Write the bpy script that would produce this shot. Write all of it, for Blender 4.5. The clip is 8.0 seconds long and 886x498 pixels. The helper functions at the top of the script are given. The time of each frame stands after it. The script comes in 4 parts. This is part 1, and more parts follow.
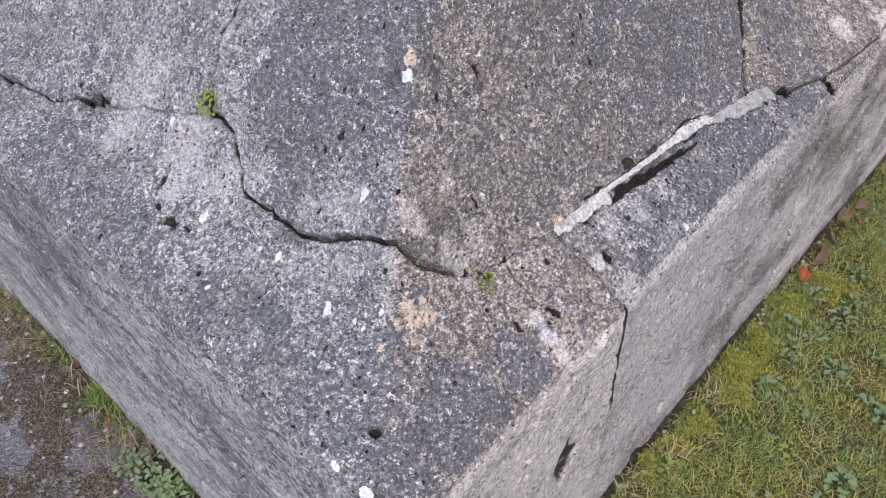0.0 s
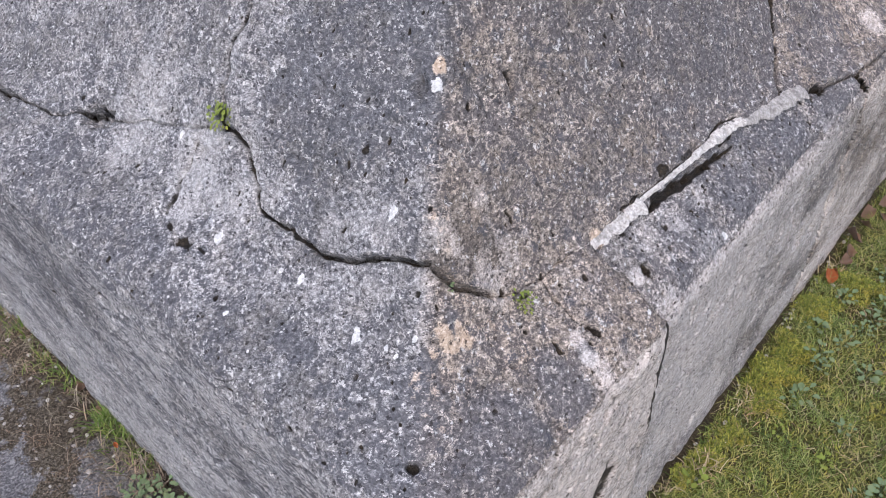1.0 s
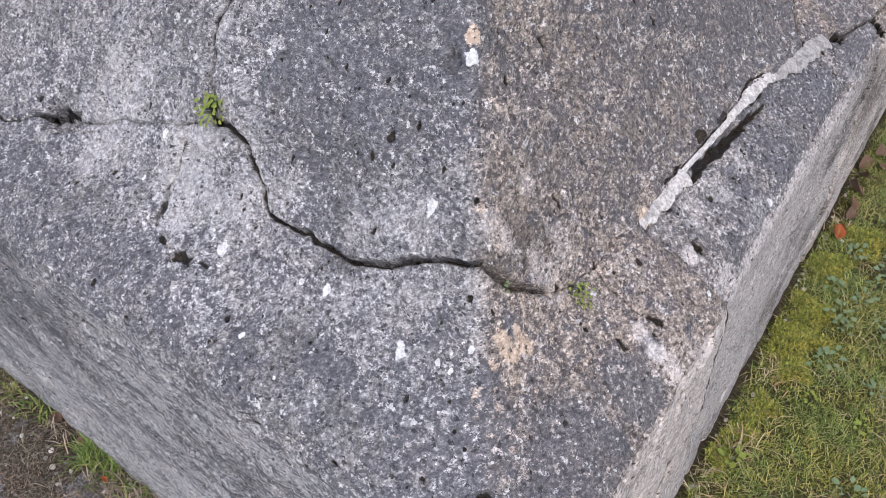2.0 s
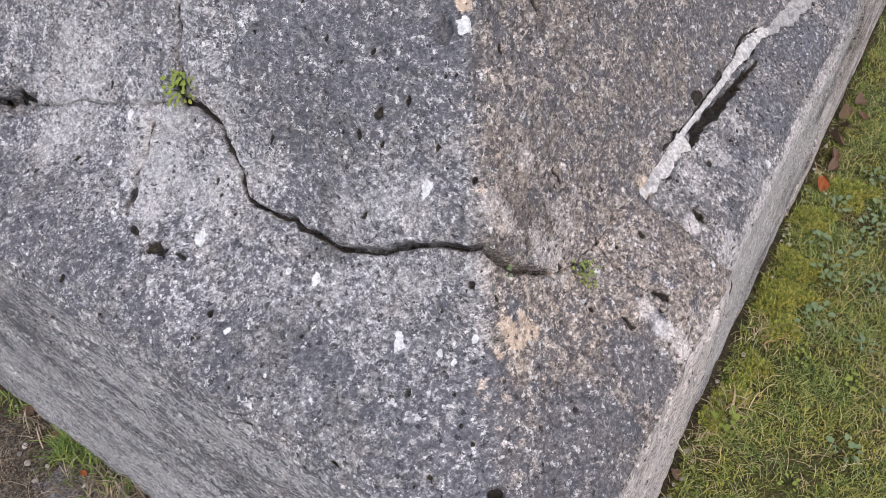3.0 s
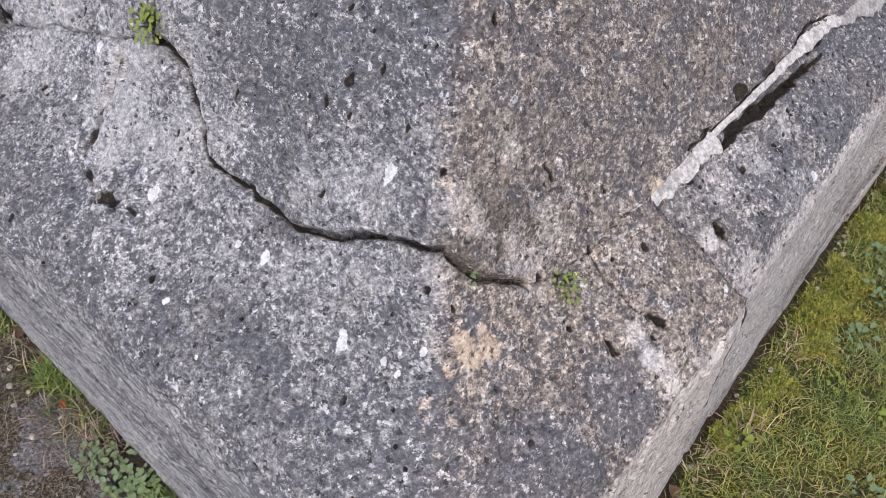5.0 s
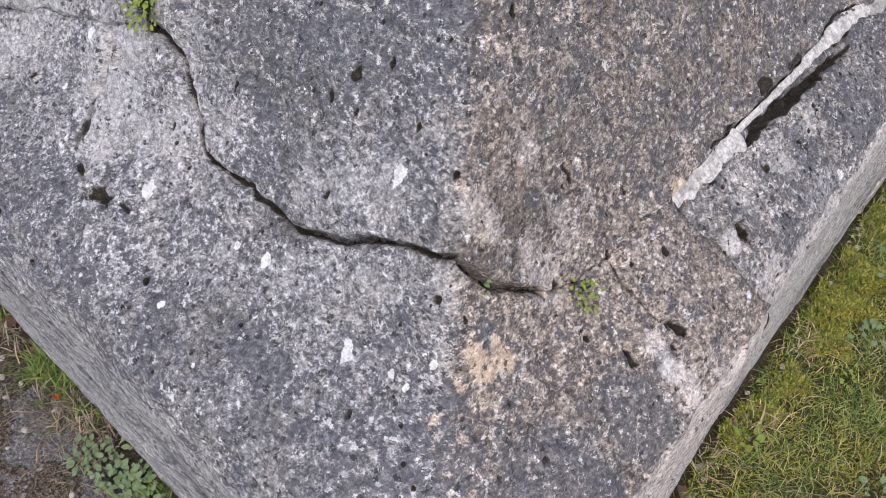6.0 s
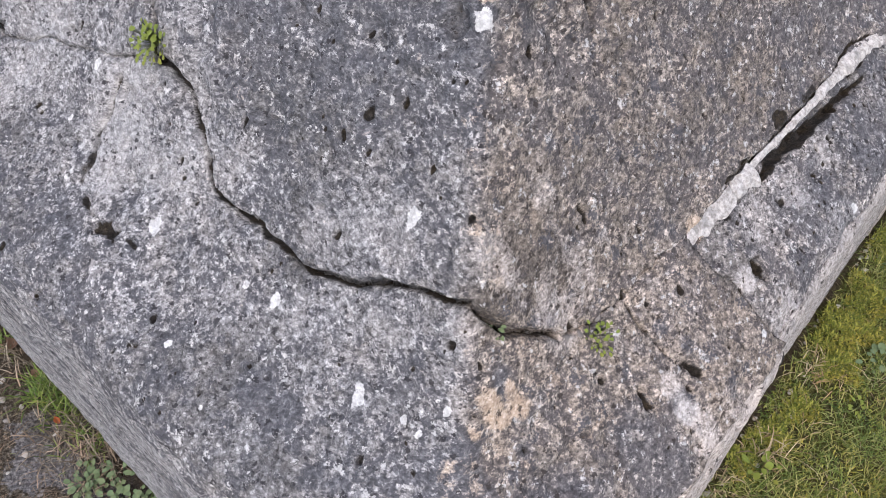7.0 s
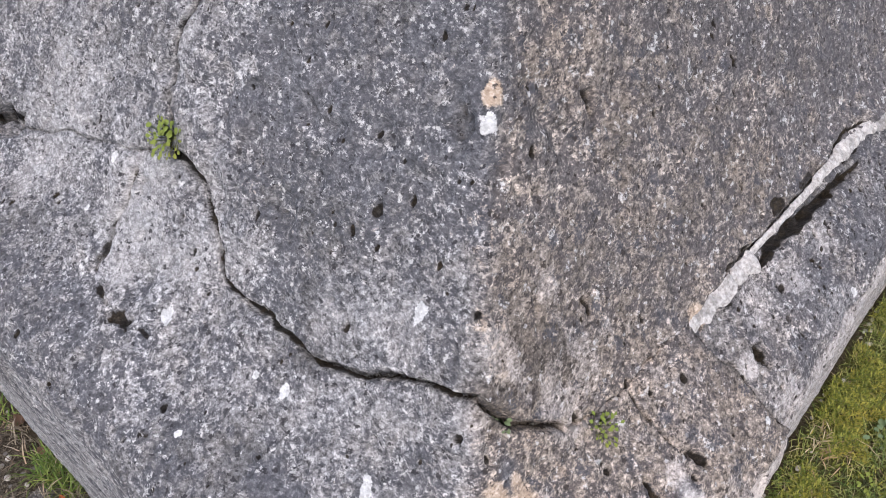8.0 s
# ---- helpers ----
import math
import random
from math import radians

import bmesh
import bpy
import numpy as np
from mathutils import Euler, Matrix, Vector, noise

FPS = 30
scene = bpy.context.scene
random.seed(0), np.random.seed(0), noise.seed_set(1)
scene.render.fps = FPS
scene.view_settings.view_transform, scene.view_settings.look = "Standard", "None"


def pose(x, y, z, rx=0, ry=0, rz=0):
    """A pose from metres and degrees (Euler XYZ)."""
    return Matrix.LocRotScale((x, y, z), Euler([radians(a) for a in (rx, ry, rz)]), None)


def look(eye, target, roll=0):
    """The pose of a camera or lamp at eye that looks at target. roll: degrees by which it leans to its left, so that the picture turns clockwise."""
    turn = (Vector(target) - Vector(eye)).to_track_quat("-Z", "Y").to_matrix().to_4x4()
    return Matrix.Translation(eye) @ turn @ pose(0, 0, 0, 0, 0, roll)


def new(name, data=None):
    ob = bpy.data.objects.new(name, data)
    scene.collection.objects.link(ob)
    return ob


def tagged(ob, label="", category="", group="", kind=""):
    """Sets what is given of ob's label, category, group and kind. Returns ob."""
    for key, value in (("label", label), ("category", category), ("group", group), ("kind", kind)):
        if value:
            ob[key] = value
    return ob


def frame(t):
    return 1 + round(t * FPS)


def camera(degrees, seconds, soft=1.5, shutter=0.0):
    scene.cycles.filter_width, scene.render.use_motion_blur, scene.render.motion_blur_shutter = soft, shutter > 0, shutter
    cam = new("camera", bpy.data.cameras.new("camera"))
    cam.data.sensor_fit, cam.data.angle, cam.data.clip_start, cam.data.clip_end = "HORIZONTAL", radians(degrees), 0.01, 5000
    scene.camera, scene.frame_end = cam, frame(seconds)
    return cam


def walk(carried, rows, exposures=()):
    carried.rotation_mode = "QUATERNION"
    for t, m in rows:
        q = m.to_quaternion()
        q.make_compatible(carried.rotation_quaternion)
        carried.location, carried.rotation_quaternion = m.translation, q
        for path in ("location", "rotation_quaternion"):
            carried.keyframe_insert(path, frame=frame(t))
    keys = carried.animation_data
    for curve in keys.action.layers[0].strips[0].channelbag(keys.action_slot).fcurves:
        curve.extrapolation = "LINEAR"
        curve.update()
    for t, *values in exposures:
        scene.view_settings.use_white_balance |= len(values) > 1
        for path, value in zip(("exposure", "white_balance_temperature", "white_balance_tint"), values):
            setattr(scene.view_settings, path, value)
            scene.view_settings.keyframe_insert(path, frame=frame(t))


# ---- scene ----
cam = camera(54.9, 8.0, soft=0.9)
PATH = [
    (0, (0.004, 0.013, 1.411), (0.007, 1.489, 0.061), -0.8),
    (0.5, (-0.006, 0.034, 1.406), (-0.003, 1.511, 0.058), -1.2),
    (1, (-0.043, 0.082, 1.388), (-0.026, 1.551, 0.031), -1.6),
    (1.5, (-0.102, 0.142, 1.349), (-0.037, 1.597, -0.021), -2.1),
    (1.7, (-0.122, 0.166, 1.335), (-0.025, 1.607, -0.048), -2.2),
    (2.8, (-0.176, 0.247, 1.316), (0.035, 1.594, -0.147), -2.8),
    (3, (-0.17, 0.258, 1.308), (0.04, 1.587, -0.172), -2.4),
    (3.5, (-0.125, 0.302, 1.291), (0.032, 1.599, -0.223), -2.4),
    (4, (-0.096, 0.333, 1.285), (0.009, 1.617, -0.245), -1.5),
    (4.5, (-0.073, 0.346, 1.273), (-0.017, 1.611, -0.275), -1.6),
    (4.7, (-0.064, 0.347, 1.269), (-0.018, 1.601, -0.288), -1.3),
    (6, (-0.074, 0.398, 1.244), (-0.03, 1.593, -0.36), -0.4),
    (6.5, (-0.081, 0.414, 1.247), (-0.034, 1.599, -0.364), 0.1),
    (7, (-0.085, 0.43, 1.253), (-0.036, 1.632, -0.344), -0.0),
    (7.5, (-0.087, 0.435, 1.269), (-0.041, 1.692, -0.287), -0.6),
    (8, (-0.086, 0.441, 1.283), (-0.043, 1.752, -0.226), -0.5),
]
walk(cam, [(t, look(eye, target, roll)) for t, eye, target, roll in PATH], exposures=[(0, 0.85, 6250, 15), (1.5, 0.85, 6250, 15), (3, 0.79, 6450, 14), (8, 0.77, 6450, 14)])


# ---- world and light ----
world = bpy.data.worlds.new("overcast_sky")
scene.world = world
world.use_nodes = True
wn = world.node_tree.nodes
sky = wn.new("ShaderNodeTexSky")
sky.sky_type, sky.sun_disc = "NISHITA", False
sky.sun_elevation, sky.sun_rotation = radians(55), radians(185)
sky.air_density, sky.dust_density = 1.0, 2.5
world.node_tree.links.new(sky.outputs[0], wn["Background"].inputs[0])
wn["Background"].inputs[1].default_value = 0.15
sun_data = bpy.data.lights.new("sun", "SUN")
sun_data.energy, sun_data.angle, sun_data.color = 1.2, radians(60), (1.0, 0.93, 0.86)
sun = new("sun", sun_data)
sun.matrix_world = look((-0.2, -2.4, 3.5), (0, 0, 0))


# ---- materials ----
class Nodes:
    """Short calls for building one node material."""

    def __init__(self, name, roughness=0.9):
        self.mat = bpy.data.materials.new(name)
        self.mat.use_nodes = True
        self.tree = self.mat.node_tree
        self.bsdf = self.tree.nodes["Principled BSDF"]
        self.bsdf.inputs["Roughness"].default_value = roughness
        self.bsdf.inputs["Specular IOR Level"].default_value = 0.25
        self.coord = self.tree.nodes.new("ShaderNodeTexCoord").outputs["Object"]

    def link(self, a, b):
        self.tree.links.new(a, b)

    def put(self, socket, value):
        if isinstance(value, (int, float)):
            socket.default_value = value
        elif isinstance(value, tuple):
            socket.default_value = (*value, 1.0) if len(value) == 3 else value
        else:
            self.link(value, socket)

    def stretched(self, scale):
        m = self.tree.nodes.new("ShaderNodeMapping")
        m.inputs["Scale"].default_value = scale
        self.link(self.coord, m.inputs["Vector"])
        return m.outputs[0]

    def noise(self, scale, detail=4.0, rough=0.6, warp=0.0, vector=None):
        n = self.tree.nodes.new("ShaderNodeTexNoise")
        n.inputs["Scale"].default_value, n.inputs["Detail"].default_value = scale, detail
        n.inputs["Roughness"].default_value, n.inputs["Distortion"].default_value = rough, warp
        self.link(vector or self.coord, n.inputs["Vector"])
        return n.outputs["Fac"]

    def cells(self, scale, vector=None):
        n = self.tree.nodes.new("ShaderNodeTexVoronoi")
        n.inputs["Scale"].default_value = scale
        self.link(vector or self.coord, n.inputs["Vector"])
        return n.outputs["Distance"], n.outputs["Color"]

    def ramp(self, fac, *stops):
        r = self.tree.nodes.new("ShaderNodeValToRGB")
        e = r.color_ramp.elements
        while len(e) < len(stops):
            e.new(0.5)
        for slot, (at, colour) in zip(e, stops):
            slot.position = at
            slot.color = (*colour, 1.0) if isinstance(colour, tuple) else (colour, colour, colour, 1.0)
        self.link(fac, r.inputs[0])
        return r.outputs[0]

    def mix(self, fac, a, b, kind="MIX"):
        m = self.tree.nodes.new("ShaderNodeMix")
        m.data_type, m.blend_type = "RGBA", kind
        self.put(m.inputs[0], fac)
        self.put(m.inputs[6], a)
        self.put(m.inputs[7], b)
        return m.outputs[2]

    def math(self, op, a, b=0.0):
        m = self.tree.nodes.new("ShaderNodeMath")
        m.operation = op
        m.use_clamp = op == "SUBTRACT"
        self.put(m.inputs[0], a)
        self.put(m.inputs[1], b)
        return m.outputs[0]

    def split(self, colour):
        n = self.tree.nodes.new("ShaderNodeSeparateColor")
        self.link(colour, n.inputs[0])
        return n.outputs

    def attribute(self, name):
        n = self.tree.nodes.new("ShaderNodeAttribute")
        n.attribute_name = name
        return n

    def bump(self, height, strength, distance, below=None):
        b = self.tree.nodes.new("ShaderNodeBump")
        b.inputs["Strength"].default_value, b.inputs["Distance"].default_value = strength, distance
        self.link(height, b.inputs["Height"])
        if below:
            self.link(below, b.inputs["Normal"])
        return b.outputs[0]

    def done(self, colour, normal=None):
        self.put(self.bsdf.inputs["Base Color"], colour)
        if normal:
            self.link(normal, self.bsdf.inputs["Normal"])
        return self.mat


def stone_material(name):
    """Weathered grey limestone: crisp crystalline grain, dark crust lichen, pale lichen flecks, black pinholes, rusty
    and mossy stains, painted shade in cracks and pits.
    """
    n = Nodes(name, 0.92)
    marks = n.attribute("marks")
    white, tan, dirt_and_shade = n.split(marks.outputs["Color"])
    pale = marks.outputs["Alpha"]
    extra = n.attribute("crust").outputs["Fac"]
    warm_light = n.attribute("aspect").outputs["Fac"]
    upright = n.attribute("upright").outputs["Fac"]
    broad = n.noise(9.0, 5, 0.62)
    cloud = n.noise(24.0, 5, 0.65)
    blot = n.noise(52.0, 7, 0.72)
    salt = n.noise(150.0, 5, 0.8, 0.0, n.stretched((1.0, 1.0, 1.4)))
    fine = n.noise(900.0, 2, 0.7)
    # crystals of two sizes, each with a tone of its own
    bed = n.stretched((1.0, 1.0, 1.45))
    small_d, small_c = n.cells(520.0, bed)
    large_d, large_c = n.cells(240.0, bed)
    crystal = n.split(small_c)[0]
    lump = n.split(large_c)[1]
    tone = n.math("ADD", n.math("ADD", n.math("MULTIPLY", crystal, 0.14), n.math("MULTIPLY", lump, 0.10)), n.math("MULTIPLY", salt, 0.76))
    jag = n.math("ADD", n.math("MULTIPLY", n.math("ADD", crystal, -0.5), 0.22), n.math("MULTIPLY", n.math("ADD", n.noise(330.0, 3, 0.7), -0.5), 1.3))
    base = n.ramp(tone, (0.33, (0.042, 0.041, 0.040)), (0.42, (0.115, 0.112, 0.109)), (0.51, (0.205, 0.201, 0.196)), (0.60, (0.33, 0.325, 0.315)), (0.69, (0.62, 0.61, 0.59)))
    base = n.mix(n.ramp(cloud, (0.46, 0.0), (0.62, 0.45)), base, n.ramp(tone, (0.32, (0.085, 0.083, 0.079)), (0.5, (0.24, 0.236, 0.228)), (0.68, (0.56, 0.55, 0.53))))
    # warm or cool by facing: tint of the light put into the stone
    hue = n.math("ADD", n.math("MULTIPLY", warm_light, 0.85), n.math("MULTIPLY", n.math("SUBTRACT", cloud, 0.40), 0.7))
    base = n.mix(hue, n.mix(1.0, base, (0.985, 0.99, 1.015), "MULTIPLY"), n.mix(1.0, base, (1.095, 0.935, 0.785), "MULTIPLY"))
    base = n.mix(1.0, base, n.ramp(broad, (0.36, 0.58), (0.5, 0.98), (0.63, 1.36)), "MULTIPLY")
    # dark crust lichen in ragged blotches of several sizes, eaten away crystal by crystal
    gnaw = n.math("MULTIPLY", n.math("ADD", tone, -0.5), -0.30)
    field = n.math("ADD", n.math("ADD", n.math("ADD", n.math("MULTIPLY", blot, 0.72), n.math("MULTIPLY", broad, 0.28)), n.math("MULTIPLY", extra, 0.11)), gnaw)
    crust = n.math("MULTIPLY", n.ramp(field, (0.510, 0.0), (0.545, 1.0)), n.math("SUBTRACT", 1.0, n.math("MULTIPLY", pale, 0.8)))
    dark = n.ramp(tone, (0.28, (0.036, 0.037, 0.040)), (0.5, (0.088, 0.090, 0.099)), (0.70, (0.22, 0.222, 0.232)))
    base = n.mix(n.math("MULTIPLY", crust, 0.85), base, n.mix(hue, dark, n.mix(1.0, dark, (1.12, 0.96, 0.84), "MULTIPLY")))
    # older grey patches of a few centimetres
    patch = n.ramp(n.math("ADD", n.noise(33.0, 6, 0.7, 0.0, n.stretched((1.1, 0.9, 1.0))), n.math("ADD", gnaw, n.math("MULTIPLY", extra, 0.03))), (0.555, 0.0), (0.585, 1.0))
    base = n.mix(n.math("MULTIPLY", patch, 0.62), base, n.mix(hue, dark, n.mix(1.0, dark, (1.12, 0.96, 0.84), "MULTIPLY")))
    # round spots of darker lichen, about a centimetre across
    d2, c2 = n.cells(46.0)
    spot = n.math("MULTIPLY", n.ramp(n.math("ADD", d2, n.math("ADD", n.math("MULTIPLY", n.math("ADD", salt, -0.5), 1.2), jag)), (0.22, 1.0), (0.33, 0.0)), n.ramp(n.split(c2)[0], (0.58, 0.0), (0.62, 1.0)))
    base = n.mix(n.math("MULTIPLY", spot, 0.8), base, n.ramp(tone, (0.3, (0.045, 0.045, 0.050)), (0.7, (0.13, 0.13, 0.142))))
    # pale crusts and flecks
    scab = n.math("SUBTRACT", n.noise(64.0, 6, 0.75), gnaw)
    base = n.mix(n.ramp(scab, (0.605, 0.0), (0.645, 0.7)), base, n.ramp(tone, (0.32, (0.34, 0.338, 0.325)), (0.66, (0.72, 0.715, 0.69))))
    d3, c3 = n.cells(125.0)
    fleck = n.math("MULTIPLY", n.ramp(n.math("ADD", d3, jag), (0.16, 1.0), (0.24, 0.0)), n.ramp(n.split(c3)[0], (0.80, 0.0), (0.84, 1.0)))
    base = n.mix(n.math("MULTIPLY", fleck, 0.75), base, n.ramp(tone, (0.35, (0.42, 0.415, 0.40)), (0.62, (0.70, 0.695, 0.67))))
    # black pinholes with torn edges, some wide and most of them small
    d4, c4 = n.cells(112.0, bed)
    wide = n.math("MULTIPLY", n.split(c4)[1], 0.36)
    hole = n.math("MULTIPLY", n.ramp(n.math("SUBTRACT", wide, n.math("ADD", d4, jag)), (0.0, 0.0), (0.05, 1.0)), n.ramp(n.split(c4)[0], (0.45, 0.0), (0.48, 1.0)))
    # short dark dashes along the bedding on the upright faces
    layer = n.noise(95.0, 6, 0.8, 0.0, n.stretched((0.36, 0.36, 1.25)))
    bands = n.noise(26.0, 4, 0.6, 0.0, n.stretched((0.28, 0.28, 1.5)))
    streak = n.math("MULTIPLY", upright, n.ramp(n.math("ADD", n.math("ADD", n.math("MULTIPLY", layer, 0.6), n.math("MULTIPLY", bands, 0.4)), gnaw), (0.505, 0.0), (0.545, 0.9)))
    # marks that have a place of their own
    ragged = n.math("ADD", n.math("MULTIPLY", n.math("ADD", blot, -0.5), 2.0), n.math("MULTIPLY", n.math("ADD", tone, -0.5), 1.3))
    base = n.mix(n.ramp(n.math("ADD", pale, n.math("MULTIPLY", ragged, 0.8)), (0.25, 0.0), (0.95, 0.82)), base, n.mix(hue, n.ramp(tone, (0.30, (0.14, 0.139, 0.139)), (0.5, (0.315, 0.312, 0.309)), (0.70, (0.60, 0.595, 0.58))), n.ramp(tone, (0.31, (0.23, 0.196, 0.172)), (0.47, (0.54, 0.475, 0.424)), (0.65, (0.80, 0.735, 0.67)))))
    base = n.mix(streak, base, n.mix(hue, (0.070, 0.072, 0.082), (0.115, 0.10, 0.09)))
    base = n.mix(n.ramp(n.math("ADD", tan, ragged), (0.36, 0.0), (0.74, 0.85)), base, n.ramp(tone, (0.28, (0.27, 0.19, 0.13)), (0.5, (0.50, 0.385, 0.28)), (0.68, (0.74, 0.63, 0.51))))
    base = n.mix(n.math("MULTIPLY", hole, 0.85), base, n.mix(hue, (0.028, 0.027, 0.030), (0.045, 0.036, 0.030)))
    base = n.mix(n.ramp(n.math("ADD", white, n.math("MULTIPLY", ragged, 0.7)), (0.50, 0.0), (0.62, 0.92)), base, n.ramp(tone, (0.34, (0.40, 0.40, 0.385)), (0.62, (0.72, 0.72, 0.70))))
    # near-black colour: soil and moss, and the shade inside cracks and pits
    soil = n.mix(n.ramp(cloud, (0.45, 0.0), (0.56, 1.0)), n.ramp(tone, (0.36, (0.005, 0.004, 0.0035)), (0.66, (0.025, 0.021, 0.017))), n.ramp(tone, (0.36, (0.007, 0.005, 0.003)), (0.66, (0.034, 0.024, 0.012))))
    base = n.mix(n.ramp(n.math("ADD", dirt_and_shade, n.math("MULTIPLY", ragged, 0.7)), (0.38, 0.0), (0.62, 0.96)), base, soil)
    height = n.math("SUBTRACT", n.math("ADD", n.math("MULTIPLY", tone, 0.7), n.math("MULTIPLY", blot, 0.4)), n.math("MULTIPLY", hole, 0.5))
    nrm = n.bump(height, 0.55, 0.006)
    nrm = n.bump(fine, 0.15, 0.0010, nrm)
    return n.done(base, nrm)


def mortar_material(name, shade):
    n = Nodes(name, 0.95)
    g = n.noise(210.0, 5, 0.7)
    c = n.noise(45.0, 4, 0.6)
    col = n.ramp(g, (0.38, (0.32, 0.298, 0.275)), (0.5, (0.50, 0.475, 0.44)), (0.62, (0.66, 0.635, 0.60)))
    col = n.mix(n.ramp(c, (0.56, 0.0), (0.62, 0.5)), col, (0.19, 0.18, 0.168))
    col = n.mix(1.0, col, (shade, shade, shade), "MULTIPLY")
    return n.done(col, n.bump(g, 0.7, 0.004))


def ground_material():
    """Bare lawn soil with moss on one side, a worn gritty stone apron with brown moss on the other."""
    n = Nodes("ground", 0.97)
    side = n.attribute("apron").outputs["Fac"]
    mossy = n.attribute("mossy").outputs["Fac"]
    mid = n.noise(38.0, 5, 0.65)
    fine = n.noise(200.0, 5, 0.8)
    soil = n.ramp(fine, (0.36, (0.022, 0.020, 0.009)), (0.5, (0.060, 0.055, 0.020)), (0.64, (0.14, 0.125, 0.055)))
    soil = n.mix(n.ramp(mid, (0.45, 0.0), (0.6, 0.8)), soil, n.ramp(fine, (0.3, (0.035, 0.045, 0.008)), (0.7, (0.13, 0.135, 0.025))))
    grit = n.ramp(fine, (0.36, (0.055, 0.054, 0.058)), (0.5, (0.17, 0.168, 0.174)), (0.64, (0.42, 0.416, 0.412)))
    moss = n.ramp(fine, (0.38, (0.022, 0.018, 0.012)), (0.50, (0.085, 0.070, 0.050)), (0.64, (0.28, 0.25, 0.20)))
    grit = n.mix(n.ramp(n.math("ADD", mossy, n.math("MULTIPLY", n.math("ADD", mid, -0.5), 1.6)), (0.42, 0.0), (0.56, 1.0)), grit, moss)
    d, c = n.cells(75.0)
    stone = n.math("MULTIPLY", n.ramp(d, (0.28, 1.0), (0.40, 0.0)), n.ramp(n.split(c)[0], (0.88, 0.0), (0.91, 1.0)))
    grit = n.mix(n.math("MULTIPLY", stone, 0.7), grit, (0.42, 0.41, 0.40))
    humus = n.attribute("humus").outputs["Fac"]
    col = n.mix(side, soil, grit)
    col = n.mix(n.math("MULTIPLY", humus, 0.85), col, n.ramp(fine, (0.3, (0.016, 0.012, 0.008)), (0.55, (0.060, 0.044, 0.028)), (0.75, (0.20, 0.155, 0.11))))
    return n.done(col, n.bump(fine, 0.9, 0.008, n.bump(mid, 0.6, 0.014)))


def leaf_material(name, low, middle, high, through_light=0.25):
    """Plant matter whose tint changes from blade to blade."""
    n = Nodes(name, 0.62)
    island = n.tree.nodes.new("ShaderNodeNewGeometry").outputs["Random Per Island"]
    col = n.ramp(island, (0.05, low), (0.5, middle), (0.95, high))
    col = n.mix(n.ramp(n.noise(60.0, 3), (0.35, 0.0), (0.7, 0.5)), col, n.mix(0.5, col, (0.55, 0.6, 0.4), "MULTIPLY"))
    col = n.mix(n.ramp(n.noise(11.0, 4, 0.6), (0.42, 0.0), (0.6, 0.9)), col, n.mix(1.0, col, (1.25, 1.02, 0.95), "MULTIPLY"))
    n.bsdf.inputs["Subsurface Weight"].default_value = 0.0
    n.bsdf.inputs["Transmission Weight"].default_value = 0.0
    n.bsdf.inputs["Sheen Weight"].default_value = 0.1
    return n.done(col)


M_STONE = stone_material("weathered_limestone")
M_MORTAR = mortar_material("lime_mortar", 1.0)
M_OLD_MORTAR = mortar_material("weathered_mortar", 0.66)
M_GROUND = ground_material()
M_GRASS = leaf_material("lawn_grass", (0.055, 0.10, 0.016), (0.155, 0.205, 0.042), (0.32, 0.335, 0.125))
M_TUFT = leaf_material("tuft_grass", (0.05, 0.10, 0.014), (0.12, 0.19, 0.035), (0.21, 0.26, 0.075))
M_STRAW = leaf_material("dry_straw", (0.17, 0.13, 0.075), (0.34, 0.28, 0.17), (0.5, 0.44, 0.30))
M_LITTER = leaf_material("grey_litter", (0.10, 0.082, 0.06), (0.20, 0.17, 0.125), (0.34, 0.30, 0.23))
M_MOSS = leaf_material("yellow_moss", (0.080, 0.105, 0.012), (0.165, 0.19, 0.024), (0.30, 0.305, 0.06))
M_DARK_MOSS = leaf_material("brown_moss", (0.025, 0.020, 0.013), (0.085, 0.070, 0.046), (0.23, 0.195, 0.14))
M_WEED = leaf_material("weed_leaf", (0.085, 0.135, 0.06), (0.155, 0.215, 0.11), (0.27, 0.33, 0.20))
M_LIME = leaf_material("lime_leaf", (0.12, 0.17, 0.025), (0.20, 0.25, 0.045), (0.32, 0.35, 0.11))
M_RUST = leaf_material("rust_leaf", (0.36, 0.10, 0.03), (0.42, 0.13, 0.045), (0.48, 0.17, 0.07))
M_BROWN = leaf_material("brown_leaf", (0.14, 0.085, 0.055), (0.22, 0.14, 0.10), (0.30, 0.22, 0.17))


def pebble_material():
    n = Nodes("pebble", 0.85)
    info = n.tree.nodes.new("ShaderNodeObjectInfo").outputs["Random"]
    col = n.ramp(info, (0.0, (0.22, 0.20, 0.18)), (0.5, (0.40, 0.37, 0.33)), (1.0, (0.56, 0.54, 0.50)))
    g = n.noise(150.0, 4)
    return n.done(n.mix(0.5, col, n.ramp(g, (0.3, 0.45), (0.7, 1.0)), "MULTIPLY"), n.bump(g, 0.4, 0.003))


M_PEBBLE = pebble_material()


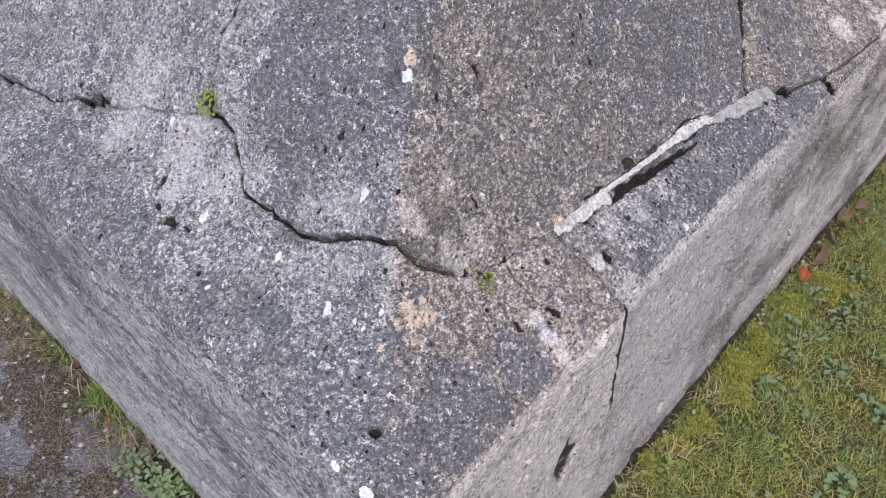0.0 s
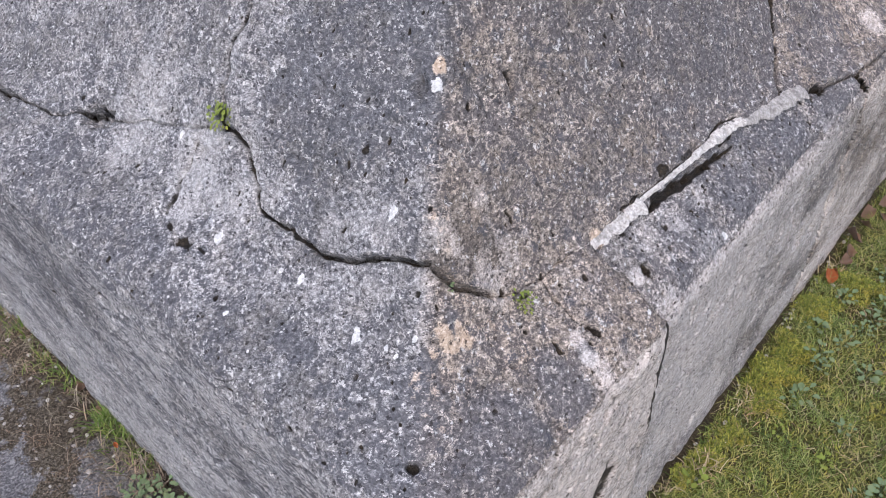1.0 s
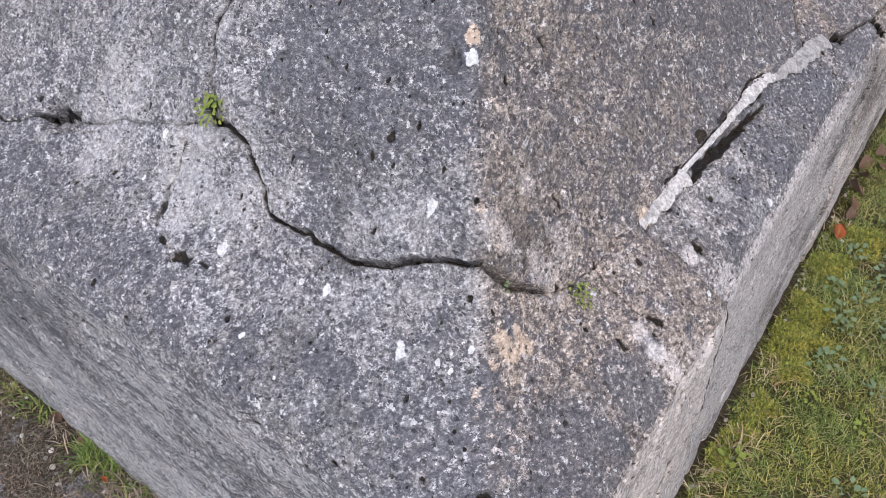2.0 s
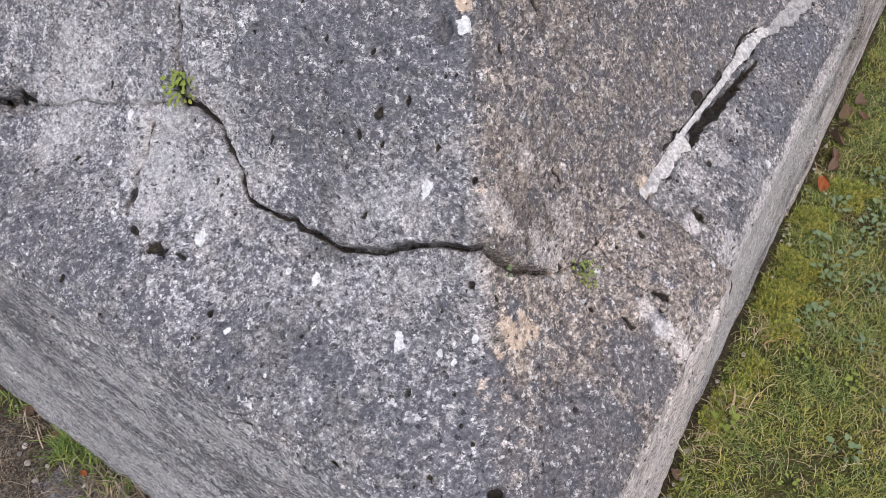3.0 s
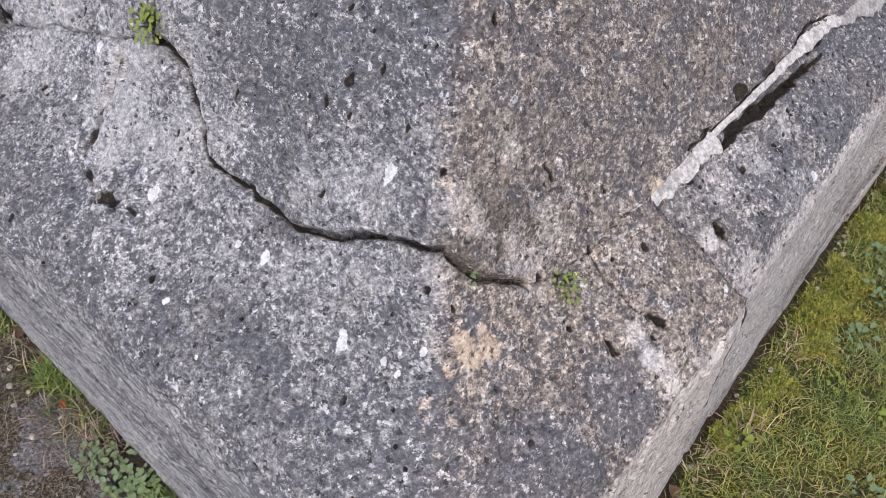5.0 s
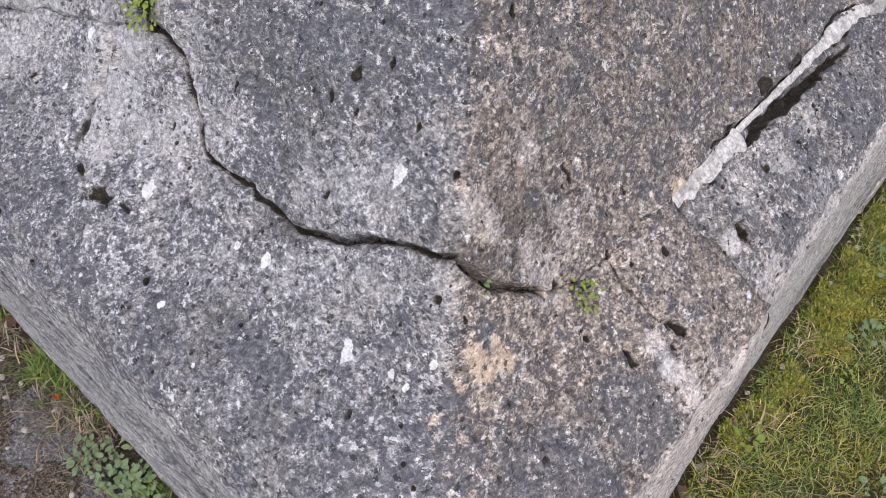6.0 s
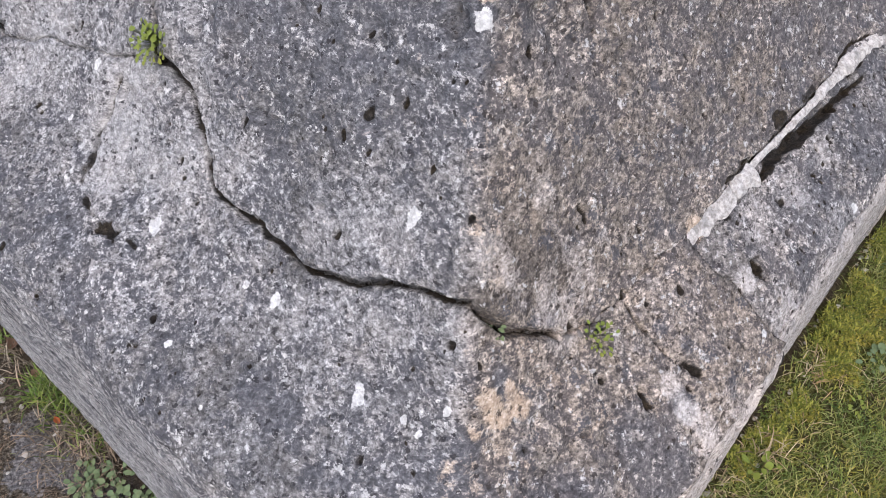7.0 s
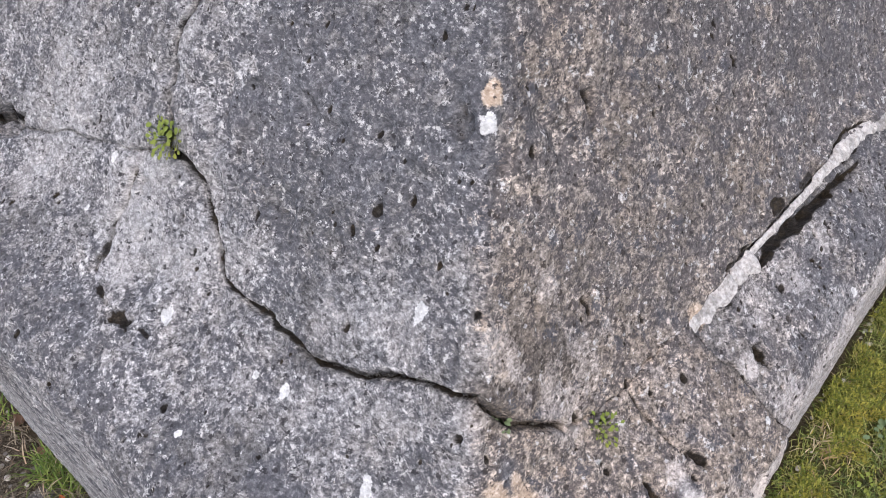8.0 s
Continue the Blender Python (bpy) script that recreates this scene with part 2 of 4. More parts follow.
# ---- arithmetic for relief ----
def lattice(i, j, k, seed):
    h = (i.astype(np.uint32) * np.uint32(374761393)) ^ (j.astype(np.uint32) * np.uint32(668265263)) ^ (k.astype(np.uint32) * np.uint32(2147483647)) ^ np.uint32(seed * 7919 + 13)
    h = (h ^ (h >> np.uint32(13))) * np.uint32(1274126177)
    h = (h ^ (h >> np.uint32(16))) * np.uint32(2246822519)
    return ((h ^ (h >> np.uint32(15))) & np.uint32(0xFFFFFF)).astype(np.float64) / 8388607.5 - 1.0


def rough(p, size, seed=0, octaves=1):
    """Smooth noise from -1 to 1 at the points p, with lumps of that size in metres."""
    total, gain, norm = 0.0, 1.0, 0.0
    for o in range(octaves):
        q = p / size + 31.7 * o + 100.0
        c = np.floor(q).astype(np.int64)
        f = q - c
        f = f * f * (3 - 2 * f)
        v = 0.0
        for a in (0, 1):
            for b in (0, 1):
                for e in (0, 1):
                    w = (f[:, 0] if a else 1 - f[:, 0]) * (f[:, 1] if b else 1 - f[:, 1]) * (f[:, 2] if e else 1 - f[:, 2])
                    v = v + w * lattice(c[:, 0] + a, c[:, 1] + b, c[:, 2] + e, seed + o)
        total, norm = total + gain * v, norm + gain
        size, gain = size * 0.5, gain * 0.55
    return total / norm


def step(lo, hi, v):
    u = np.clip((v - lo) / (hi - lo), 0, 1)
    return u * u * (3 - 2 * u)


def to_line(x, y, line):
    """Distance in plan from the points to a polyline."""
    best = np.full(x.shape, 9.0)
    for (ax, ay), (bx, by) in zip(line[:-1], line[1:]):
        dx, dy = bx - ax, by - ay
        u = np.clip(((x - ax) * dx + (y - ay) * dy) / (dx * dx + dy * dy), 0, 1)
        best = np.minimum(best, np.hypot(x - ax - u * dx, y - ay - u * dy))
    return best


def inside(x, y, poly):
    odd = np.zeros(x.shape, bool)
    for (ax, ay), (bx, by) in zip(poly, poly[1:] + poly[:1]):
        if ay != by:
            odd ^= ((ay > y) != (by > y)) & (x < (bx - ax) * (y - ay) / (by - ay) + ax)
    return odd


def mesh_of(name, verts, faces, material, smooth=True):
    me = bpy.data.meshes.new(name)
    me.from_pydata(verts if isinstance(verts, list) else verts.tolist(), [], faces if isinstance(faces, list) else faces.tolist())
    me.materials.append(material)
    if smooth:
        me.shade_smooth()
    me.update()
    return me


def part(name, me, parent, label=""):
    ob = new(name, me)
    ob.parent = parent
    return tagged(ob, label)


# ---- the stone plinth: plan and profile ----
CORNER = np.array((-0.052, 0.477))
IN_L, IN_R = np.array((0.7071, 0.7071)), np.array((-0.7444, 0.6677))
ALONG_L, ALONG_R = np.array((-0.7071, 0.7071)), np.array((0.6677, 0.7444))
HIP = np.array((0.04, 0.999))
TOP_S = 0.62


def crest(x, y):
    """Height of the weathered top: a low sloping ledge, then the steep flanks of the upper course, meeting in a hip."""
    a = (x - CORNER[0]) * IN_L[0] + (y - CORNER[1]) * IN_L[1]
    b = (x - CORNER[0]) * IN_R[0] + (y - CORNER[1]) * IN_R[1]
    a, b = np.minimum(a, TOP_S), np.minimum(b, TOP_S)
    zl1, zl2 = 0.588 + 0.398 * a, 0.470 + 1.177 * a
    zr1, zr2 = 0.554 + 0.546 * b, 0.411 + 1.575 * b
    zl = 0.5 * (zl1 + zl2 + np.sqrt((zl1 - zl2) ** 2 + 0.0004))
    zr = 0.5 * (zr1 + zr2 + np.sqrt((zr1 - zr2) ** 2 + 0.0004))
    k = 0.055 * np.clip(1 - (np.minimum(a, b) - 0.08) / 0.12, 0.15, 1)
    return 0.5 * (zl + zr - np.sqrt((zl - zr) ** 2 + k * k))


BED_LEFT = [(-2.4, 3.0), (-1.2, 1.80), (-0.90, 1.47), (-0.766, 1.335), (-0.714, 1.298), (-0.646, 1.241), (-0.588, 1.222), (-0.553, 1.209), (-0.526, 1.175), (-0.457, 1.139), (-0.37, 1.081), (-0.328, 1.064)]
BED_CRACK = [(-0.328, 1.064), (-0.303, 1.035), (-0.288, 0.999), (-0.274, 0.963), (-0.27, 0.938), (-0.251, 0.917), (-0.226, 0.896), (-0.202, 0.871), (-0.176, 0.844), (-0.141, 0.823), (-0.117, 0.816)]
BED_STEP = [(-0.117, 0.816), (-0.086, 0.798), (-0.043, 0.774), (-0.023, 0.774), (0.025, 0.789)]
BED_HAIR = [(0.025, 0.789), (0.058, 0.807), (0.084, 0.833), (0.14, 0.888), (0.162, 0.906)]
BED_MORTAR = [(0.162, 0.906), (0.214, 0.962), (0.259, 1.010), (0.307, 1.059), (0.373, 1.125), (0.406, 1.162), (0.455, 1.197), (0.519, 1.256), (0.572, 1.299), (0.635, 1.331), (0.72, 1.39), (0.785, 1.447), (0.895, 1.56), (1.5, 2.38), (2.4, 3.4)]
BED_FAR, BED_WORN = BED_LEFT[:9], BED_LEFT[8:]
GAP_TIP = [(0.402, 1.124), (0.424, 1.146)]
GAP_FOOT, GAP_WIDE, GAP_NARROW, GAP_HEAD = [(0.260, 0.989), (0.274, 1.005)], [(0.274, 1.005), (0.298, 1.027), (0.336, 1.063)], [(0.336, 1.063), (0.359, 1.083), (0.377, 1.100)], [(0.373, 1.098), (0.404, 1.126)]
LUMP_EDGES = [[(0.207, 0.960), (0.217, 0.973), (0.243, 0.998)], [(0.212, 0.944), (0.234, 0.960)], [(0.380, 1.140), (0.402, 1.169), (0.438, 1.194)], [(0.401, 1.138), (0.428, 1.166)]]
RISER_L = [(-0.328, 1.064), (-0.326, 1.118), (-0.318, 1.136), (-0.29, 1.160), (-0.275, 1.20), (-0.25, 1.30), (-0.2, 1.6)]
RISER_R = [(0.537, 1.27), (0.540, 1.315), (0.547, 1.367), (0.543, 1.422), (0.52, 1.6)]
JOINT_AB = [(0.164, 0.908), (0.178, 0.890), (0.190, 0.882), (0.208, 0.876), (0.222, 0.858), (0.232, 0.848), (0.246, 0.840), (0.267, 0.833), (0.30, 0.80)]
JOINT_BC = [(0.72, 1.39), (0.741, 1.379), (0.777, 1.352), (0.85, 1.29)]
JOINT_D = [(-0.985, 1.53), (-0.985, 1.40), (-1.02, 1.36)]
FISSURE = [(0.088, 0.832), (0.103, 0.816), (0.121, 0.802), (0.137, 0.792), (0.149, 0.789)]
SEAM = [(-0.370, 1.064), (-0.383, 1.047), (-0.398, 1.035), (-0.404, 1.010), (-0.418, 0.996)]

CAP = BED_LEFT + BED_CRACK[1:] + BED_STEP[1:] + BED_HAIR[1:] + BED_MORTAR[1:] + [(2.4, 6.0), (-2.4, 6.0)]
CAP_L = RISER_L + [(-0.2, 6.0), (-4.0, 6.0), (-4.0, 0.9), (-0.35, 0.9)]
CAP_R = RISER_R + [(0.5, 6.0), (4.0, 6.0), (4.0, 1.0), (0.60, 1.0)]
RING_B = JOINT_AB + [(4.0, 0.5), (4.0, 6.0), (0.12, 6.0)]
RING_C = JOINT_BC + [(4.0, 1.0), (4.0, 6.0), (0.70, 6.0)]
RING_D = JOINT_D + [(-4.0, 0.8), (-4.0, 6.0), (-0.985, 6.0)]
# line, half width, depth, strength of soil and painted shade
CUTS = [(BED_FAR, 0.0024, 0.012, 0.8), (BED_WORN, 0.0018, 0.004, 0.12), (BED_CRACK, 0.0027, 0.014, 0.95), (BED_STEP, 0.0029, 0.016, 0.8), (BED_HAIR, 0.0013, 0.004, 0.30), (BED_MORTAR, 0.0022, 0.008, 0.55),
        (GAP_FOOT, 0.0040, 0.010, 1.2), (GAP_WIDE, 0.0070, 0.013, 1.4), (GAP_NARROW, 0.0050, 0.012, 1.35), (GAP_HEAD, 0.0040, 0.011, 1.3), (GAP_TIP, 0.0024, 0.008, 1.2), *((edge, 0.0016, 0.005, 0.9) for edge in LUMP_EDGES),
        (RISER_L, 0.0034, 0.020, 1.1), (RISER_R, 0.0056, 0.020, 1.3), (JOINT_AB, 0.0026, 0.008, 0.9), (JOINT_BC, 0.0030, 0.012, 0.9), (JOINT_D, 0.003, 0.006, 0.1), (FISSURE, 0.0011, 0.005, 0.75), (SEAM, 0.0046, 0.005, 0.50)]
# x, y, half length, half width, turn, depth, strength of soil and painted shade
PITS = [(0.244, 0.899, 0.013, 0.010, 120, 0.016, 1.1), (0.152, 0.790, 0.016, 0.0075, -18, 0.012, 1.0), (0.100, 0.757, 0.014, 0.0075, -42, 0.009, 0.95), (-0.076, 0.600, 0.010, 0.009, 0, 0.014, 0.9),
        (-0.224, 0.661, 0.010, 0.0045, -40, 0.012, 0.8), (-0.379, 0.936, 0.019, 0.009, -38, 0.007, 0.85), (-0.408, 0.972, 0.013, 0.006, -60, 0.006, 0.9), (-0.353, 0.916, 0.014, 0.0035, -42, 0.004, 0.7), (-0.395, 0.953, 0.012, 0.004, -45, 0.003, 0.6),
        # left hollow: its first entry paints the shade under the overhanging lip
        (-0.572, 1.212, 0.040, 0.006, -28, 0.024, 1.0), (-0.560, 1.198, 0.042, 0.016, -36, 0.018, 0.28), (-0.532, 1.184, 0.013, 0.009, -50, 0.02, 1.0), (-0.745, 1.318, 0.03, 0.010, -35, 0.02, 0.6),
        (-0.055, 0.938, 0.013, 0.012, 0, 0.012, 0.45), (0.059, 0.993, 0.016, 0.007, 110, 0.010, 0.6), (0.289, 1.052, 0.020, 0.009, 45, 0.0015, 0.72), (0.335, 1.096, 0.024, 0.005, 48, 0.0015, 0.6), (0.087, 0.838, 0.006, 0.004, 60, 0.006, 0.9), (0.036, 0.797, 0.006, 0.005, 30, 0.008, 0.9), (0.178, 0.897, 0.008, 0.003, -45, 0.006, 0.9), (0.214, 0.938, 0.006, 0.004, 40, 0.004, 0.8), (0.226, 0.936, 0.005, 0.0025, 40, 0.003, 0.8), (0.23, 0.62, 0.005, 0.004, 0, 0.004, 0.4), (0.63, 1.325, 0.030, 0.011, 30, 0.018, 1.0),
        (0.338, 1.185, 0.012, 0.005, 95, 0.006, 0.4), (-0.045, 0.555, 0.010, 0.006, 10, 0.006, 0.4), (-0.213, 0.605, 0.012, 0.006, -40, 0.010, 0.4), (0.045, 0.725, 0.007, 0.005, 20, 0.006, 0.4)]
# x, y, radius, strength: pale patches, tan patches
PALE = [(-0.10, 0.838, 0.028, 0.6), (-0.03, 0.803, 0.026, 0.7), (0.05, 0.835, 0.028, 0.5), (-0.17, 0.872, 0.026, 0.55), (-0.245, 0.945, 0.026, 0.6), (-0.28, 1.01, 0.022, 0.6), (-0.12, 0.785, 0.045, 0.55), (-0.055, 0.762, 0.025, 0.7), (-0.20, 0.82, 0.04, 0.4), (0.01, 0.862, 0.022, 0.5), (0.07, 0.86, 0.02, 0.4), (0.08, 0.80, 0.03, 0.35), (-0.36, 1.03, 0.085, 0.9), (-0.30, 0.97, 0.06, 0.8), (-0.47, 1.16, 0.09, 0.8), (0.165, 0.735, 0.026, 0.85), (0.142, 0.752, 0.014, 1.0), (0.125, 0.772, 0.012, 0.9), (0.178, 0.718, 0.02, 0.9), (0.20, 0.755, 0.04, 0.45), (0.13, 0.84, 0.05, 0.22), (0.227, 0.882, 0.014, 1.8), (0.30, 0.99, 0.03, 0.55), (0.25, 0.945, 0.03, 0.5), (0.35, 1.045, 0.03, 0.5), (0.43, 1.115, 0.035, 0.4), (0.40, 0.985, 0.03, 0.5), (0.48, 1.06, 0.03, 0.6), (0.57, 1.15, 0.03, 0.7), (0.28, 0.86, 0.03, 0.7),
        (0.262, 0.855, 0.03, 0.6), (0.36, 0.95, 0.04, 0.5), (-0.14, 0.86, 0.055, 0.6), (0.02, 0.80, 0.03, 0.6), (0.66, 1.25, 0.05, 0.7), (0.93, 1.60, 0.07, 1.0), (0.80, 1.53, 0.04, 0.8), (-0.285, 1.03, 0.02, 0.7), (-0.30, 1.14, 0.03, 0.6)]
TAN = [(-0.036, 0.724, 0.018, 0.85), (-0.018, 0.737, 0.014, 0.8), (-0.05, 0.708, 0.010, 0.5), (0.012, 0.752, 0.018, 0.35), (-0.05, 0.885, 0.02, 0.25), (0.05, 0.735, 0.03, 0.3), (-0.035, 0.795, 0.014, 0.5), (-0.043, 0.82, 0.022, 0.35), (-0.045, 0.86, 0.018, 0.28), (-0.058, 0.681, 0.025, 0.4), (0.00, 0.765, 0.025, 0.3), (-0.046, 0.755, 0.016, 0.35), (-0.01, 0.85, 0.05, 0.2), (0.02, 0.81, 0.03, 0.25), (-0.02, 0.69, 0.04, 0.25),
       (-0.03, 0.948, 0.009, 1.1), (0.17, 0.915, 0.014, 0.8), (0.03, 0.75, 0.03, 0.25), (-0.045, 0.64, 0.03, 0.25)]

# dark crusts: x, y, radius, strength
CRUST = [(0.66, 1.40, 0.10, 0.6), (0.85, 1.45, 0.08, 0.7), (0.62, 1.5, 0.1, 0.6), (0.95, 1.5, 0.06, 1.0), (-0.026, 0.742, 0.012, 1.4), (-0.055, 0.697, 0.014, 1.5), (-0.012, 0.705, 0.012, 1.3), (-0.052, 0.683, 0.014, 1.4), (-0.04, 0.668, 0.012, 1.3), (-0.10, 0.62, 0.10, 0.6), (-0.15, 0.68, 0.08, 0.4), (0.0, 0.60, 0.10, 0.8), (0.15, 1.05, 0.20, 0.30), (0.36, 1.27, 0.28, 0.75), (0.18, 1.14, 0.16, 0.5), (-0.42, 0.86, 0.07, 0.6), (-0.34, 0.75, 0.06, 0.6), (-0.25, 0.66, 0.06, 0.6), (-0.52, 0.98, 0.08, 0.6), (0.04, 0.93, 0.1, 0.3), (0.34, 0.985, 0.06, 1.0), (0.42, 1.07, 0.09, 1.0), (0.54, 1.19, 0.09, 1.0), (0.66, 1.29, 0.07, 0.9), (0.03, 0.655, 0.085, 0.9), (0.10, 0.705, 0.05, 0.8), (-0.04, 0.56, 0.09, 0.9), (-0.222, 0.770, 0.030, 1.8), (-0.205, 0.752, 0.022, 1.6), (-0.13, 0.92, 0.10, 0.7), (-0.18, 1.02, 0.10, 0.8),
         (-0.07, 1.00, 0.10, 0.7), (-0.09, 0.89, 0.05, 0.7), (-0.055, 0.938, 0.03, 1.4), (-0.32, 0.80, 0.06, 0.4), (-0.45, 0.94, 0.08, 0.4), (0.12, 0.93, 0.06, 0.3), (0.138, 0.757, 0.014, 1.2), (0.30, 0.91, 0.03, 0.6), (-0.395, 0.83, 0.02, 0.9), (-0.62, 1.12, 0.1, 0.6)]
# white crusts: x, y, radius, stretch, turn
LICHEN = [(-0.328, 0.928, 0.013, 1.2, 100), (-0.089, 0.843, 0.009, 1.1, 0), (-0.14, 0.748, 0.011, 1.0, 30), (0.386, 0.992, 0.007, 1.0, 0), (-0.211, 0.835, 0.008, 1.0, 80), (-0.238, 0.853, 0.008, 1.0, 40), (-0.218, 0.884, 0.006, 1.2, 140), (-0.093, 0.710, 0.006, 1.0, 0),
          (-0.105, 0.724, 0.005, 1.3, 90), (-0.274, 0.760, 0.005, 1.0, 0), (-0.123, 0.564, 0.014, 1.0, 10), (-0.084, 0.535, 0.012, 1.2, 0), (-0.033, 0.931, 0.010, 1.0, 60), (0.232, 0.835, 0.006, 1.0, 0), (-0.43, 1.06, 0.008, 1.0, 20), (-0.395, 1.09, 0.007, 1.0, 0), (-0.31, 0.82, 0.006, 1.3, 0), (-0.07, 0.72, 0.005, 1.0, 0)]


def spaced(start, stop, fine, until, growth, reverse=False):
    """Steps that stay fine up to a point, then grow."""
    out, d = [start], fine
    while out[-1] < stop:
        if out[-1] > until:
            d = min(d * growth, 0.05)
        out.append(out[-1] + d)
    return np.array(out)


S_UP = np.concatenate((np.arange(0.0, 0.15, 0.0020), np.arange(0.15, 0.33, 0.00115), 0.33 + spaced(0.0, TOP_S + 0.02, 0.0017, 0.10, 1.03)))
S_DOWN = -spaced(0.0, 0.60, 0.003, 0.10, 1.012)[1:][::-1]
S_ALL = np.concatenate((S_DOWN, S_UP))
A_L = spaced(0.0, 2.3, 0.0017, 0.55, 1.004)
A_R = spaced(0.0, 2.3, 0.0017, 0.55, 1.003)


def flank(steps, along, inward):
    """Undisturbed points of one flank, row by row from the foot of the wall up the slope, each row starting at the hip."""
    s, a = np.meshgrid(S_ALL, steps, indexing="ij")
    up = np.maximum(s, 0.0)
    reach = up / (HIP @ IN_L)
    s = np.where(s > 0, reach * (HIP @ inward), s)
    x = CORNER[0] + reach * HIP[0] + a * along[0]
    y = CORNER[1] + reach * HIP[1] + a * along[1]
    turn = step(0.0, 0.05, a)
    mid = -(IN_L + IN_R) / np.linalg.norm(IN_L + IN_R)
    ox, oy = mid[0] + (-inward[0] - mid[0]) * turn, mid[1] + (-inward[1] - mid[1]) * turn
    return s.ravel(), a.ravel(), x.ravel(), y.ravel(), ox.ravel(), oy.ravel()


def build_plinth():
    left, right = flank(A_L, ALONG_L, IN_L), flank(A_R, ALONG_R, IN_R)
    s, a, x, y, ox, oy = (np.concatenate(q) for q in zip(left, right))
    n_left = len(left[0])
    z = crest(x, y) + np.minimum(s, 0.0)
    p = np.stack((x, y, z), 1)
    # ragged plan coordinates for joints and cracks
    wx = x + 0.0035 * rough(p, 0.022, 3, 2) + 0.0004 * rough(p, 0.006, 5)
    wy = y + 0.0035 * rough(p, 0.022, 4, 2) + 0.0004 * rough(p, 0.006, 6)
    label = np.zeros(len(x), int)
    cap = inside(wx, wy, CAP) & (s > 0)
    label[inside(wx, wy, RING_B) & ~cap & (np.arange(len(x)) >= n_left)] = 1
    label[inside(wx, wy, RING_C) & ~cap & (np.arange(len(x)) >= n_left)] = 2
    label[inside(wx, wy, RING_D) & ~cap & (np.arange(len(x)) < n_left)] = 3
    label[cap] = 4
    label[cap & inside(wx, wy, CAP_L) & (np.arange(len(x)) < n_left)] = 5
    label[cap & inside(wx, wy, CAP_R) & (np.arange(len(x)) >= n_left)] = 6
    # relief along the outward way of the surface
    relief = 0.0045 * rough(p, 0.16, 11, 2) + 0.0026 * rough(p, 0.045, 12, 2) + 0.0013 * rough(p, 0.012, 13, 2) + 0.0006 * rough(p, 0.0045, 14)
    relief -= 0.006 * step(0.25, 0.6, rough(p, 0.03, 15)) * step(0.0, 0.5, rough(p, 0.25, 16))
    chips = step(0.45, 0.7, rough(p, 0.011, 17)) * 0.0022
    relief -= chips
    # soil and moss, plus crack and pit shade put into the colour
    dirt_and_shade = np.zeros(len(x))
    near_cap = np.exp(-(to_line(x, y, BED_CRACK[8:] + BED_STEP[1:-1]) / 0.035) ** 2)
    relief += np.where(label >= 4, 0.007 * near_cap, 0.0)
    relief += np.where(label == 1, -0.008, 0.0) + np.where(label == 2, -0.003, 0.0) + np.where(label == 3, 0.006, 0.0) + np.where(label == 6, -0.003, 0.0)
    torn = 1 + 0.6 * rough(p, 0.018, 22, 2)
    upper = np.where(label >= 4, 0.45, 1.0)
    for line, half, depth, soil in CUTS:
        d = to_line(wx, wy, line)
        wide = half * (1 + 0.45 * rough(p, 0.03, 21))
        # on the walls a joint's shade is painted wider than the joint
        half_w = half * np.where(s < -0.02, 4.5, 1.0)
        dirt_and_shade = np.maximum(dirt_and_shade, soil * np.where(s < -0.02, (0.25 if line is JOINT_BC else 1.5) * (1 - step(0.08, 0.34, -s)), 1.0) * (1.0 if line in (RISER_L, RISER_R, GAP_FOOT, GAP_WIDE, GAP_NARROW, GAP_HEAD, GAP_TIP, *LUMP_EDGES) else upper) * (1 - step(0.55, 1.2, d / np.maximum(half_w * torn, 0.0014))))
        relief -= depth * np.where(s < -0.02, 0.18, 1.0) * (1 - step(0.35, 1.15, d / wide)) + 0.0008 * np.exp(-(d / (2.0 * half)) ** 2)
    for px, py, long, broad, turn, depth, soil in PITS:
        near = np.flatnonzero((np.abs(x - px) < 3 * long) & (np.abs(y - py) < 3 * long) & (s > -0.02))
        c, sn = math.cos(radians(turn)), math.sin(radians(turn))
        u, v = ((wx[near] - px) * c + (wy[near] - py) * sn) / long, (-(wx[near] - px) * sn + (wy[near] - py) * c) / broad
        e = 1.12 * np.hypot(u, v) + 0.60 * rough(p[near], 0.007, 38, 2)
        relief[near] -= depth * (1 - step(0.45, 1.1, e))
        dirt_and_shade[near] = np.maximum(dirt_and_shade[near], soil * (1 - step(0.55, 1.05, e)))
    rng = np.random.default_rng(5)
    for _ in range(850):
        at = rng.uniform(0.0, 1.1)
        side = rng.integers(2)
        inn, along = (IN_L, ALONG_L) if side == 0 else (IN_R, ALONG_R)
        deep = rng.uniform(0.0, 0.45)
        if rng.random() < 0.22:
            side, inn, along, at, deep = 1, IN_R, ALONG_R, rng.uniform(0.5, 1.15), rng.uniform(0.015, 0.13)
        q = CORNER + HIP * (deep / (HIP @ inn)) + along * (at - (deep / (HIP @ inn)) * (HIP @ along) * (deep < 0.14))
        r = 0.0014 + 0.0030 * rng.random() ** 3
        if any(math.hypot(q[0] - m[0], q[1] - m[1]) < m[2] + 0.004 for m in LICHEN):
            continue
        near = np.flatnonzero((np.abs(x - q[0]) < 3 * r) & (np.abs(y - q[1]) < 3 * r) & (s > 0))
        e = np.hypot(wx[near] - q[0], wy[near] - q[1]) / r * rng.uniform(0.8, 1.3) + 0.45 * rough(p[near], 0.004, 36)
        relief[near] -= 1.4 * r * (1 - step(0.4, 1.1, e))
